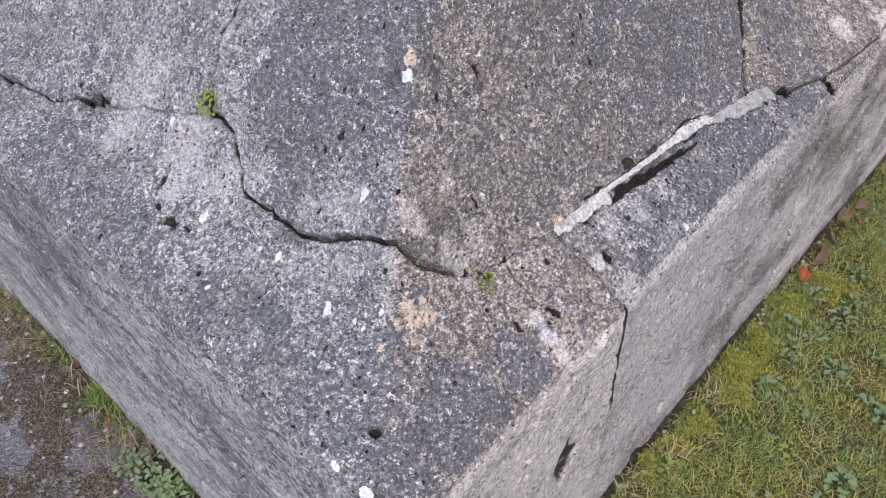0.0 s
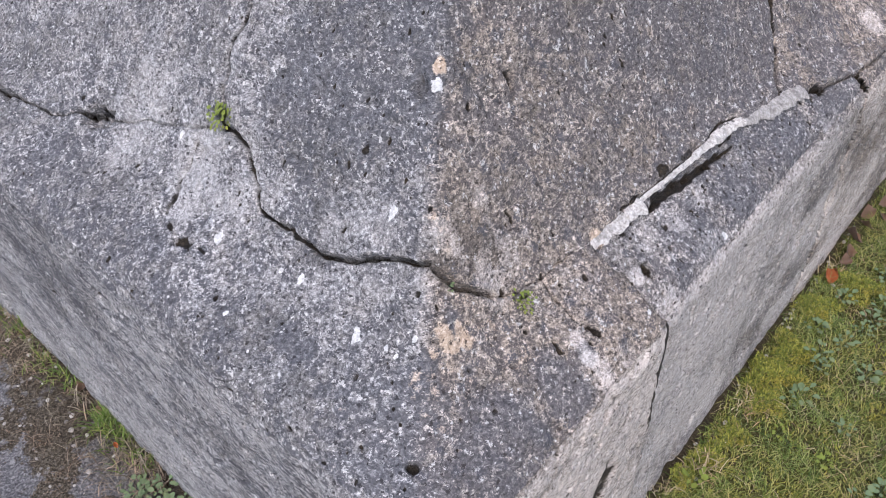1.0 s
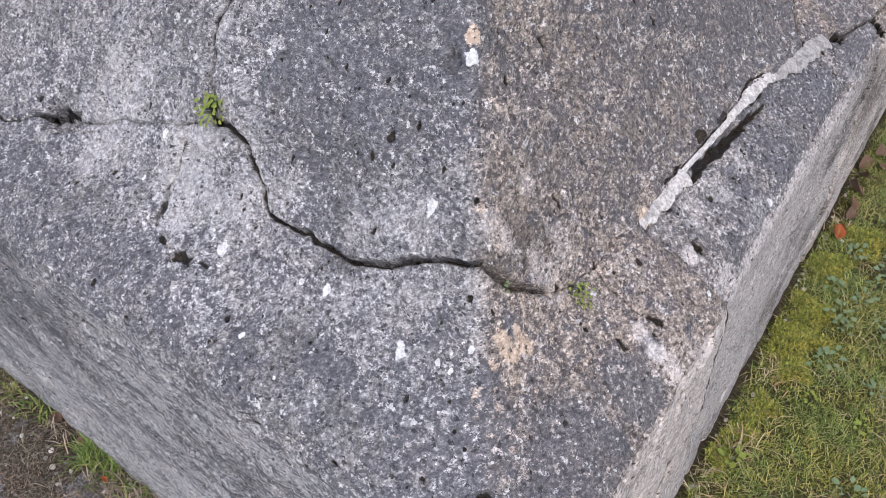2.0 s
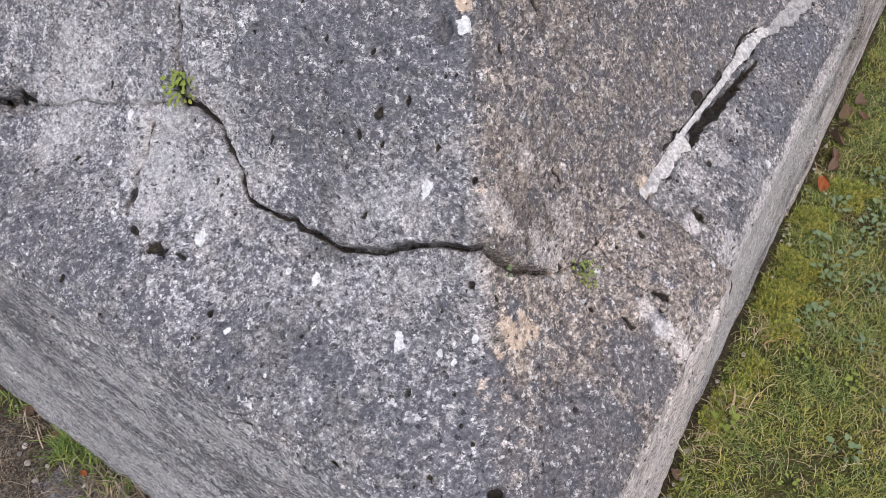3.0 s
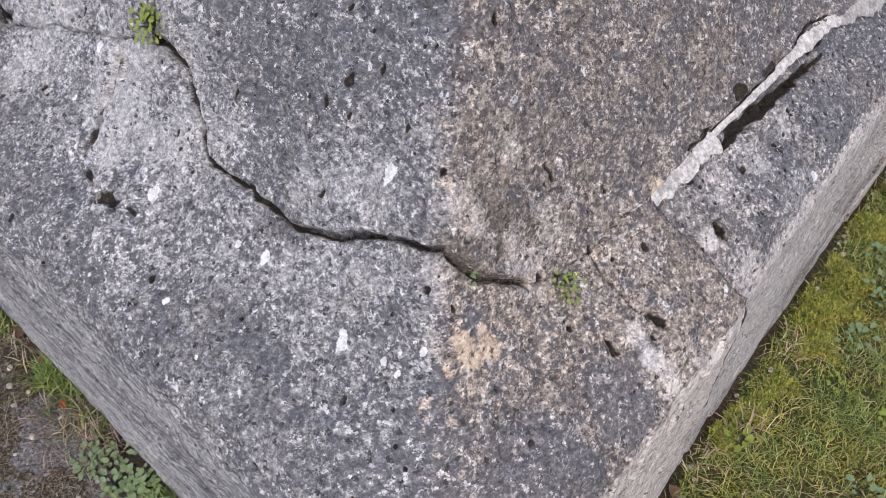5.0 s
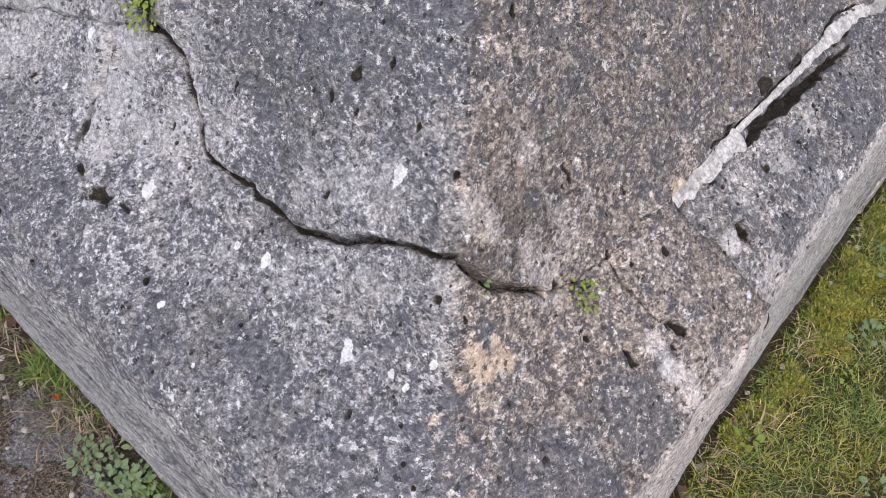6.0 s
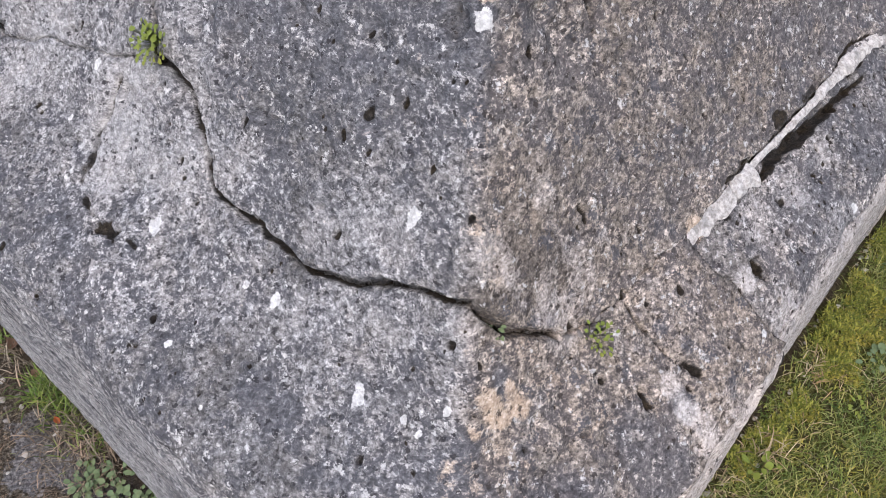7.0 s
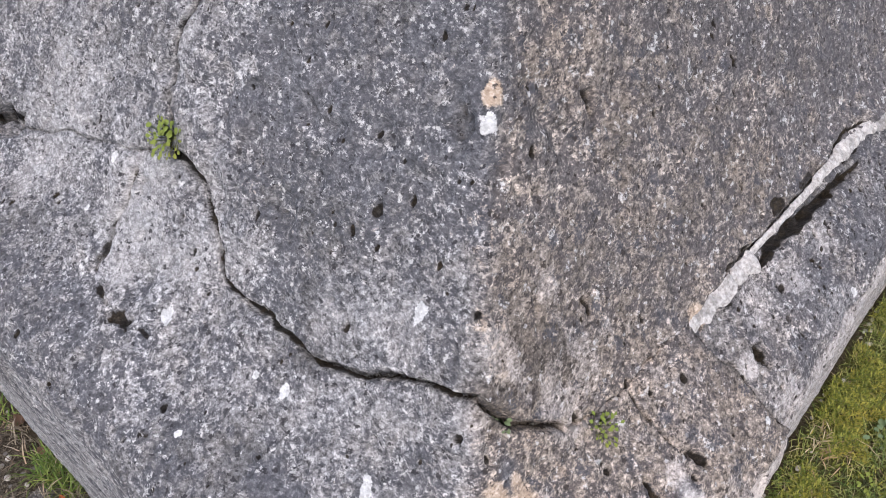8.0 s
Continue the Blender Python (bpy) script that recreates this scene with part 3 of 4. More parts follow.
        dirt_and_shade[near] = np.maximum(dirt_and_shade[near], rng.uniform(0.6, 1.1) * (1 - step(0.55, 1.15, e)))
    for _ in range(760):
        side = rng.integers(2)
        on = np.arange(n_left) if side == 0 else np.arange(n_left, len(x))
        ca, cs, la, ls = rng.uniform(0.05, 1.5), rng.uniform(-0.5, -0.01), rng.uniform(0.003, 0.014), rng.uniform(0.0015, 0.0042)
        near = on[(np.abs(a[on] - ca) < 1.5 * la) & (np.abs(s[on] - cs) < 1.5 * ls + 0.004)]
        e = np.hypot((a[near] - ca) / la, (s[near] - cs) / ls) + 0.3 * rough(p[near], 0.006, 35)
        relief[near] -= 0.005 * (1 - step(0.4, 1.1, e))
        dirt_and_shade[near] = np.maximum(dirt_and_shade[near], rng.uniform(0.3, 0.8) * (1 - step(0.5, 1.1, e)))
    # furrows on the walls, pits in the wall of the corner block
    wall = step(0.0, 0.02, -s)
    stretch = np.stack((a * 0.35 + np.where(np.arange(len(x)) < n_left, 0.0, 7.0), -s, np.zeros(len(x))), 1)
    relief -= wall * np.where(np.arange(len(x)) < n_left, 0.005, 0.0015) * step(0.2, 0.7, rough(stretch, 0.02, 31, 2))
    side_r = np.arange(len(x)) >= n_left
    e = np.hypot((a - 0.352) / 0.028, (s + 0.235) / 0.055) + 0.35 * rough(p, 0.02, 33)
    cut = np.where(side_r, 1 - step(0.5, 1.1, e), 0)
    relief -= 0.008 * cut
    dirt_and_shade = np.maximum(dirt_and_shade, 0.72 * cut)
    # worn arris between wall and ledge
    wear = 0.010 + 0.006 * rough(p, 0.05, 34, 2) + np.where(label == 1, 0.004, 0.0)
    relief -= np.maximum(wear, 0.003) * np.exp(-(s / 0.020) ** 2)
    tilt = 1 - step(-0.018, 0.018, s)
    e = 0.003
    gx, gy = (crest(x + e, y) - crest(x - e, y)) / (2 * e), (crest(x, y + e) - crest(x, y - e)) / (2 * e)
    nx, ny, nz = ox * tilt - gx * (1 - tilt), oy * tilt - gy * (1 - tilt), 1 - tilt
    size = np.sqrt(nx * nx + ny * ny + nz * nz)
    p[:, 0] += relief * nx / size
    p[:, 1] += relief * ny / size
    p[:, 2] += relief * nz / size
    # stains and crusts
    soft = 0.7 * rough(np.stack((x, y, z), 1), 0.035, 41, 3)
    pale, tan = np.zeros(len(x)), np.zeros(len(x))
    crust = np.zeros(len(x))
    for store, marks in ((pale, PALE), (tan, TAN), (crust, CRUST)):
        for mx, my, r, k in marks:
            np.maximum(store, k * (1 - step(0.3, 1.15, np.hypot(x - mx, y - my) / r + soft)), out=store)
    # right side warm, left side cool: the light's tint as colour; crust cools it
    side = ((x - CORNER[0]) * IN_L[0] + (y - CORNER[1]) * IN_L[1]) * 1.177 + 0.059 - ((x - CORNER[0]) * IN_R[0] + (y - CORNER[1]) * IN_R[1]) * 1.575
    warm_light = np.where(s > 0, step(-0.035, 0.035, side + 0.06 * soft), np.where(side_r, 1.0, 0.0))
    warm_light = np.where(s > 0, warm_light * (1 - 0.65 * np.clip(crust, 0, 1)) * np.where(label == 1, 0.45, 1.0), np.where(label == 1, 0.6, warm_light))
    flow = rough(np.stack((a * 0.5, s, np.where(side_r, 3.0, 0.0)), 1), 0.06, 45, 3)
    below = 1 - step(-0.03, 0.012, s + 0.012 * flow)
    # paler walls, the right one most: their brightness is put into the colour
    pale = pale + (np.where(side_r, np.where(a > 0.85, 0.6, 1.0), 0.45 + 0.5 * step(0.12, 0.5, -s)) + 0.9 * flow - pale) * below
    crust = crust * (1 - below) + below * np.where(side_r, 0.0, 0.45) * step(0.0, 0.5, -flow)
    white = np.zeros(len(x))
    jag = 0.15 + 0.75 * rough(np.stack((x, y, z), 1), 0.010, 43, 3)
    for mx, my, r, long, turn in LICHEN:
        c, sn = math.cos(radians(turn)), math.sin(radians(turn))
        u, v = (x - mx) * c + (y - my) * sn, -(x - mx) * sn + (y - my) * c
        np.maximum(white, (1 - step(0.35, 1.45, np.hypot(u / long, v) / (0.74 * r) + jag)) * (s > 0), out=white)
    marks = np.stack((white, np.clip(tan, 0, 1), np.clip(dirt_and_shade, 0, 1), np.clip(pale, 0, 1)), 1)
    # quads of both flanks; the first column of the second is that of the first
    def quads(rows, cols, offset):
        i, j = np.meshgrid(np.arange(rows - 1), np.arange(cols - 1), indexing="ij")
        k = offset + i * cols + j
        return np.stack((k, k + 1, k + cols + 1, k + cols), -1).reshape(-1, 4)
    ql, qr = quads(len(S_ALL), len(A_L), 0)[:, ::-1], quads(len(S_ALL), len(A_R), n_left)
    first = np.arange(len(S_ALL))
    weld = np.arange(len(x))
    weld[n_left + first * len(A_R)] = first * len(A_L)
    faces = weld[np.concatenate((ql, qr))]
    owner = np.sort(label[faces], axis=1)[:, 1]
    base = new("stone_plinth")
    tagged(base, "weathered grey limestone plinth of large cracked blocks with sloping flanks", "stone plinth")
    kinds = [("corner_block", "corner ledge block with white lichen and tan stains"), ("ledge_block", "ledge block with bluish dark crust lichen"), ("ledge_block", "pale worn ledge block"), ("ledge_block", "ledge block standing slightly proud"),
             ("hipped_block", "large hipped upper block with dark lichen"), ("flank_block", "pale upper block beside the mossy crack"), ("flank_block", "brownish upper block beyond an open joint")]
    for which, (name, text) in enumerate(kinds):
        own = faces[owner == which]
        if not len(own):
            continue
        used, index = np.unique(own, return_inverse=True)
        index = index.reshape(-1, 4)
        pts = p[used]
        # a skirt closes each block down to its bed
        edges = np.concatenate([index[:, [k, (k + 1) % 4]] for k in range(4)])
        key = np.sort(edges, 1)
        code = key[:, 0].astype(np.int64) * len(used) + key[:, 1]
        _, at, count = np.unique(code, return_index=True, return_counts=True)
        rim = edges[at[count == 1]]
        low = np.unique(rim)
        floor_z = -0.03 if which < 4 else 0.35
        lowered = pts[low].copy()
        upr = s[used][low] < 0.004
        lowered[:, 2] = np.where(upr, lowered[:, 2], np.minimum(lowered[:, 2] - 0.002, floor_z))
        lowered[:, 0] -= np.where(upr, 0.05 * ox[used][low], 0.0)
        lowered[:, 1] -= np.where(upr, 0.05 * oy[used][low], 0.0)
        back = {v: len(used) + n for n, v in enumerate(low.tolist())}
        skirt = [(b, q, back[q], back[b]) for q, b in rim.tolist()]
        me = mesh_of(name, np.concatenate((pts, lowered)), index.tolist() + skirt, M_STONE)
        colour = me.attributes.new("marks", "FLOAT_COLOR", "POINT")
        data = np.zeros((len(me.vertices), 4), np.float32)
        data[:len(used)] = marks[used]
        colour.data.foreach_set("color", data.ravel())
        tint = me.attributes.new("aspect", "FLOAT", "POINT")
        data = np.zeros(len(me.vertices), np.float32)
        data[:len(used)] = warm_light[used]
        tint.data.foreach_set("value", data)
        data[:len(used)] = crust[used]
        me.attributes.new("crust", "FLOAT", "POINT").data.foreach_set("value", data)
        data[:len(used)] = (below * np.where(side_r, 0.24, 0.95 - 0.3 * step(0.2, 0.5, -s)))[used]
        me.attributes.new("upright", "FLOAT", "POINT").data.foreach_set("value", data)
        part(name, me, base, text)
    return base


plinth = build_plinth()


def build_plinth_back(base):
    """Plain core behind the flanks closes the plinth where no view reaches."""
    p0 = CORNER + HIP * ((TOP_S + 0.30) / (HIP @ IN_L))
    foot = [p0, p0 + ALONG_R * 2.33, p0 + ALONG_R * 2.0 + ALONG_L * 2.0, p0 + ALONG_L * 2.33]
    bm = bmesh.new()
    low = [bm.verts.new((q[0], q[1], -0.03)) for q in foot]
    high = [bm.verts.new((q[0], q[1], 1.185)) for q in foot]
    bm.faces.new(high)
    bm.faces.new(low[::-1])
    for k in range(4):
        bm.faces.new((low[k], low[(k + 1) % 4], high[(k + 1) % 4], high[k]))
    bmesh.ops.bevel(bm, geom=bm.edges[:], offset=0.012, segments=2, affect="EDGES")
    me = bpy.data.meshes.new("core_block")
    bm.to_mesh(me)
    bm.free()
    me.materials.append(M_STONE)
    part("core_block", me, base)


build_plinth_back(plinth)


# ---- ground ----
def stretch_axis(lo, hi, fine, far):
    mid = np.arange(lo, hi, fine)
    out = [fine]
    while sum(out) < far:
        out.append(out[-1] * 1.18)
    grow = np.cumsum(out)
    return np.concatenate((lo - grow[::-1], mid, mid[-1] + grow))


def wall_gap(x, y):
    """Distance outside the plinth's foot, negative within."""
    return -np.minimum((x - CORNER[0]) * IN_L[0] + (y - CORNER[1]) * IN_L[1], (x - CORNER[0]) * IN_R[0] + (y - CORNER[1]) * IN_R[1])


def moss_cover(p):
    """How far brown moss covers the gritty apron: thick in patches, bare where the stone shows."""
    return np.clip(0.45 + 1.0 * rough(p, 0.11, 58, 3), 0, 1)


def ground_height(x, y):
    p = np.stack((x, y, np.zeros(len(x))), 1)
    apron = 1 - step(-0.25, 0.0, x + 0.05 * rough(p, 0.1, 51))
    near = np.exp(-np.hypot(x, y - 1) / 6)
    h = near * (0.010 * rough(p, 0.22, 52, 2) + (0.006 - 0.002 * apron) * rough(p, 0.05, 53, 2) + 0.0025 * rough(p, 0.014, 54, 2))
    gap = wall_gap(x, y)
    h += near * (1 - apron) * 0.016 * step(0.0, 0.7, rough(p, 0.075, 57, 2)) * step(0.0, 0.04, gap)
    h += near * apron * 0.010 * step(0.1, 0.6, moss_cover(p))
    h += np.where(apron < 0.5, -0.008, -0.004) * np.exp(-(np.maximum(gap, 0) / 0.025) ** 2)
    return h, apron, gap, p


def build_ground():
    gx, gy = stretch_axis(-1.5, 1.7, 0.008, 400), stretch_axis(0.1, 2.3, 0.008, 400)
    xx, yy = np.meshgrid(gx, gy, indexing="ij")
    x, y = xx.ravel(), yy.ravel()
    h, apron, gap, p = ground_height(x, y)
    i, j = np.meshgrid(np.arange(len(gx) - 1), np.arange(len(gy) - 1), indexing="ij")
    k = i * len(gy) + j
    faces = np.stack((k, k + len(gy), k + len(gy) + 1, k + 1), -1).reshape(-1, 4)
    me = mesh_of("ground", np.stack((x, y, h), 1), faces, M_GROUND)
    for name, value in (("apron", apron), ("mossy", 0.5 + (moss_cover(p) - 0.5) * (1 - step(0.9, 1.6, np.hypot(x + 0.5, y - 1.0)))), ("humus", np.exp(-(np.maximum(gap + 0.012 * rough(p, 0.06, 55), 0) / np.where(apron > 0.5, 0.075, 0.010)) ** 2) * step(-0.4, -0.15, gap))):
        me.attributes.new(name, "FLOAT", "POINT").data.foreach_set("value", value.astype(np.float32))
    tagged(new("ground", me), "mossy lawn soil and worn gritty stone apron round the plinth", "ground", kind="structure")


build_ground()


# ---- blades, leaves and small growth ----
def blades(rng, x, y, z, length, width, lean, upright=0.35):
    """Many tapering bent blades as one list of points and faces."""
    n = len(x)
    turn = rng.uniform(0, 2 * np.pi, n)
    bend = np.clip(rng.normal(lean, 0.3, n), 0.05, 1.5)
    dx, dy = np.cos(turn), np.sin(turn)
    sx, sy = -dy, dx
    curl = rng.normal(0, 0.16, n)
    pts = []
    for u, w in ((0.0, 0.8), (0.4, 1.0), (0.75, 0.7), (1.0, 0.0)):
        out = length * (u * np.sin(bend * (0.45 + 0.55 * u)))
        rise = length * u * np.cos(bend * (0.45 + 0.75 * u)) * (1 - upright * u * u * 0.4)
        side = curl * length * u * u * 0.5
        cx, cy, cz = x + dx * out + sx * side, y + dy * out + sy * side, z + rise - 0.002
        if w:
            pts.append(np.stack((cx - sx * width * w / 2, cy - sy * width * w / 2, cz), 1))
            pts.append(np.stack((cx + sx * width * w / 2, cy + sy * width * w / 2, cz), 1))
        else:
            pts.append(np.stack((cx, cy, cz), 1))
    verts = np.stack(pts, 1).reshape(-1, 3)
    o = np.arange(n) * 7
    faces = []
    for q in ((0, 1, 3, 2), (2, 3, 5, 4)):
        faces += np.stack([o + k for k in q], 1).tolist()
    faces += np.stack((o + 4, o + 5, o + 6), 1).tolist()
    return verts, faces


def build_lawn():
    rng = np.random.default_rng(11)
    for name, text, count, mat, size, lean, wide in (
            ("lawn_grass", "short patchy olive green lawn grass", 150000, M_GRASS, (0.012, 0.038), 0.95, (0.0007, 0.0016)),
            ("lawn_thatch", "dry straw thatch lying among the lawn grass", 11000, M_STRAW, (0.02, 0.055), 1.35, (0.0006, 0.0012))):
        x, y = rng.uniform(0.1, 1.7, count * 2), rng.uniform(0.1, 2.4, count * 2)
        h, apron, gap, p = ground_height(x, y)
        thick = 0.55 + 0.65 * rough(p, 0.075, 61, 2)
        if mat is M_STRAW:
            thick = 1 - thick
        keep = (gap > 0.004) & (rng.uniform(0, 1, len(x)) < np.clip(thick, 0.12, 1) * step(-0.004, 0.020, gap) * (1 - 0.9 * step(0.55, 0.8, gap))) & (gap < 1.1)
        x, y, h, p = x[keep], y[keep], h[keep], p[keep]
        n = len(x)
        tall = 1 + 0.45 * rough(p, 0.06, 62, 2)
        v, f = blades(rng, x, y, h, rng.uniform(*size, n) * tall, rng.uniform(*wide, n), lean)
        tagged(new(name, mesh_of(name, v, f, mat)), text, "grass", kind="stuff")
    # moss carpet between the blades, thick on the hummocks
    n0 = 150000
    x, y = rng.uniform(0.1, 1.5, n0), rng.uniform(0.2, 2.2, n0)
    h, apron, gap, p = ground_height(x, y)
    keep = (gap > 0.010) & (gap < 0.62) & (rough(p, 0.075, 57, 2) + 0.5 * rough(p, 0.03, 64) + rng.normal(0, 0.18, n0) > 0.05)
    x, y, h = x[keep], y[keep], h[keep]
    n = len(x)
    v, f = blades(rng, x, y, h, rng.uniform(0.006, 0.015, n), rng.uniform(0.0014, 0.0028, n), 0.7)
    tagged(new("moss_carpet", mesh_of("moss_carpet", v, f, M_MOSS)), "yellow green moss carpet between the grass blades", "moss", kind="stuff")
    # brown moss on the apron
    n0 = 70000
    x, y = rng.uniform(-1.5, -0.3, n0), rng.uniform(0.55, 1.75, n0)
    h, apron, gap, p = ground_height(x, y)
    keep = (gap > 0.006) & (gap < 0.45) & (moss_cover(p) + rng.normal(0, 0.12, n0) > 0.55)
    x, y, h = x[keep], y[keep], h[keep]
    n = len(x)
    v, f = blades(rng, x, y, h, rng.uniform(0.004, 0.010, n), rng.uniform(0.0012, 0.0024, n), 0.8)
    tagged(new("moss_crust", mesh_of("moss_crust", v, f, M_DARK_MOSS)), "dark brown moss growing over the gritty apron", "moss", kind="stuff")


build_lawn()


def ground_at(x, y):
    return float(ground_height(np.array([x]), np.array([y]))[0][0])


def top_at(x, y):
    return float(crest(np.array([x]), np.array([y]))[0])


def top_normal(x, y):
    e = 0.004
    return Vector((-(top_at(x + e, y) - top_at(x - e, y)) / (2 * e), -(top_at(x, y + e) - top_at(x, y - e)) / (2 * e), 1)).normalized()


def moss_cushion(x, y, r, seed):
    rng = np.random.default_rng(seed)
    n = int(2200 * (r / 0.05) ** 2)
    t, q = rng.uniform(0, 2 * np.pi, n), np.sqrt(rng.uniform(0, 1, n))
    rr = r * (1 + 0.3 * np.sin(t * 3 + seed) + 0.2 * np.sin(t * 5 + 2 * seed)) * q
    px, py = rr * np.cos(t), rr * np.sin(t)
    hz = 0.35 * r * np.clip(1 - q ** 2, 0, 1) + 0.003 * np.sin(px * 240 + seed) * np.sin(py * 260)
    keep = wall_gap(px + x, py + y) > 0.004
    px, py, hz = px[keep], py[keep], hz[keep]
    m = len(px)
    v, f = blades(rng, px, py, hz, rng.uniform(0.006, 0.013, m), rng.uniform(0.0016, 0.003, m), 0.75)
    ob = new("moss_cushion", mesh_of("moss_cushion", v, f, M_MOSS))
    ob.location = (x, y, ground_at(x, y) + 0.001)
    tagged(ob, "yellow green moss cushion at the foot of the plinth", "moss", group="moss cushions on the lawn", kind="stuff")


for k, (x, y, r) in enumerate(((0.63, 1.17, 0.055), (0.70, 1.22, 0.05), (0.60, 1.10, 0.035), (0.46, 0.985, 0.032), (0.40, 0.945, 0.026), (0.78, 1.34, 0.05), (0.90, 1.40, 0.05), (1.02, 1.10, 0.05), (0.52, 1.03, 0.03))):
    moss_cushion(x, y, r, 71 + k)


def leaf_shape(bm, base, way, up, length, width, fold=0.15, droop=0.3):
    """One rounded leaf with a fold along its midrib, added to a bmesh."""
    side = way.cross(up).normalized()
    rows = []
    for u, w in ((0.0, 0.12), (0.2, 0.62), (0.45, 1.0), (0.7, 0.92), (0.9, 0.5), (1.0, 0.1)):
        c = base + way * (length * u) + up * (length * (0.25 * u - droop * u * u))
        rows.append([bm.verts.new(c - side * width * w / 2 + up * fold * width * w), bm.verts.new(c), bm.verts.new(c + side * width * w / 2 + up * fold * width * w)])
    for r0, r1 in zip(rows[:-1], rows[1:]):
        for k in (0, 1):
            bm.faces.new((r0[k], r0[k + 1], r1[k + 1], r1[k]))


def finish(bm, name, material, parent=None):
    me = bpy.data.meshes.new(name)
    bm.to_mesh(me)
    bm.free()
    me.materials.append(material)
    me.shade_smooth()
    ob = new(name, me)
    if parent:
        ob.parent = parent
    return ob


def rosette(kind, x, y, z, radius, count, material, text, category, seed, normal=None, group="", lift=0.004, stems=False, small=1.0):
    """A low plant: an Empty at its root with single leaves, on stems where the plant has them."""
    rng = random.Random(seed)
    root = new(kind)
    root.location = (x, y, z)
    if normal is not None:
        root.rotation_mode = "QUATERNION"
        root.rotation_quaternion = Vector((0, 0, 1)).rotation_difference(normal)
    tagged(root, text, category, group)
    for k in range(count):
        t = 2 * math.pi * (k + rng.uniform(-0.3, 0.3)) / count * (1.0 if count < 8 else 2.39)
        out = radius * rng.uniform(0.1, 0.55 if small == 1.0 else 1.0) if stems else radius * 0.06
        tall = rng.uniform(0.3, 1.0) * radius * (0.7 if stems else 0.25) + lift
        bm = bmesh.new()
        way = Vector((math.cos(t), math.sin(t), rng.uniform(-0.05, 0.3))).normalized()
        up = Vector((rng.uniform(-0.2, 0.2), rng.uniform(-0.2, 0.2), 1))
        up = (up - way * up.dot(way)).normalized()
        length = radius * small * rng.uniform(0.5, 0.95)
        leaf_shape(bm, Vector((math.cos(t) * out, math.sin(t) * out, tall)), way, up, length, length * rng.uniform(0.55, 0.85), rng.uniform(0.02, 0.2), rng.uniform(0.1, 0.45))
        leaf = finish(bm, "leaf", material, root)
        if stems:
            bm = bmesh.new()
            v = [bm.verts.new(q) for q in ((-0.0006, 0, -0.004), (0.0006, 0, -0.004), (math.cos(t) * out + 0.0005, math.sin(t) * out, tall), (math.cos(t) * out - 0.0005, math.sin(t) * out, tall))]
            bm.faces.new(v)
            bmesh.ops.solidify(bm, geom=bm.faces[:], thickness=0.0008)
            finish(bm, "stem", material, root)
    return root


WEEDS = [(0.42, 0.925, 0.026, 7, M_LIME), (0.765, 1.285, 0.026, 8, M_WEED), (0.816, 1.148, 0.030, 8, M_WEED), (0.665, 1.105, 0.030, 9, M_WEED), (0.74, 1.20, 0.024, 7, M_WEED), (0.80, 1.23, 0.026, 8, M_WEED),
         (0.60, 1.02, 0.018, 6, M_LIME), (0.93, 1.33, 0.026, 7, M_WEED), (0.97, 1.42, 0.024, 7, M_WEED), (0.87, 1.02, 0.030, 8, M_WEED), (0.70, 0.86, 0.030, 8, M_WEED), (0.58, 0.83, 0.024, 6, M_WEED), (0.86, 1.27, 0.022, 7, M_WEED),
         (0.47, 0.80, 0.018, 5, M_LIME), (0.72, 1.02, 0.022, 7, M_WEED), (0.92, 1.16, 0.02, 6, M_WEED), (1.08, 1.5, 0.026, 7, M_WEED), (0.66, 0.95, 0.018, 6, M_LIME), (0.728, 1.169, 0.022, 7, M_WEED), (0.853, 1.366, 0.026, 8, M_WEED), (0.893, 1.295, 0.026, 8, M_WEED), (0.857, 1.035, 0.030, 8, M_WEED), (0.735, 0.883, 0.030, 9, M_WEED)]
for k, (x, y, r, count, mat) in enumerate(WEEDS):
    rosette("weed", x, y, ground_at(x, y) + 0.004, r * 0.95, count + 5, mat, "yellow green broad leaved weed in the lawn" if mat is M_LIME else "grey green rosette weed growing in the lawn", "weed", 200 + k, group="weeds in the lawn", stems=True, small=0.66)
for k in range(20):
    crng = random.Random(330 + k)
    q = CORNER + ALONG_L * crng.uniform(0.56, 0.73) - IN_L * crng.uniform(0.015, 0.085)
    rosette("clover_plant", q[0], q[1], ground_at(q[0], q[1]), crng.uniform(0.018, 0.027), crng.randint(12, 17), M_WEED, "grey green clover at the foot of the plinth", "clover", 300 + k, group="clover by the wall", stems=True, small=0.62)


def tuft(x, y, count, tall, spread, seed, material, text, name="grass_tuft"):
    rng = np.random.default_rng(seed)
    q = rng.normal(0, spread, (count, 2))
    keep = wall_gap(q[:, 0] + x, q[:, 1] + y) > 0.002
    q = q[keep]
    n = len(q)
    v, f = blades(rng, q[:, 0], q[:, 1], np.zeros(n), rng.uniform(0.4, 1.0, n) * tall, rng.uniform(0.0012, 0.0026, n), 0.75)
    ob = new(name, mesh_of(name, v, f, material))
    ob.location = (x, y, ground_at(x, y))
    tagged(ob, text, "grass tuft", group="tufts along the wall", kind="stuff")


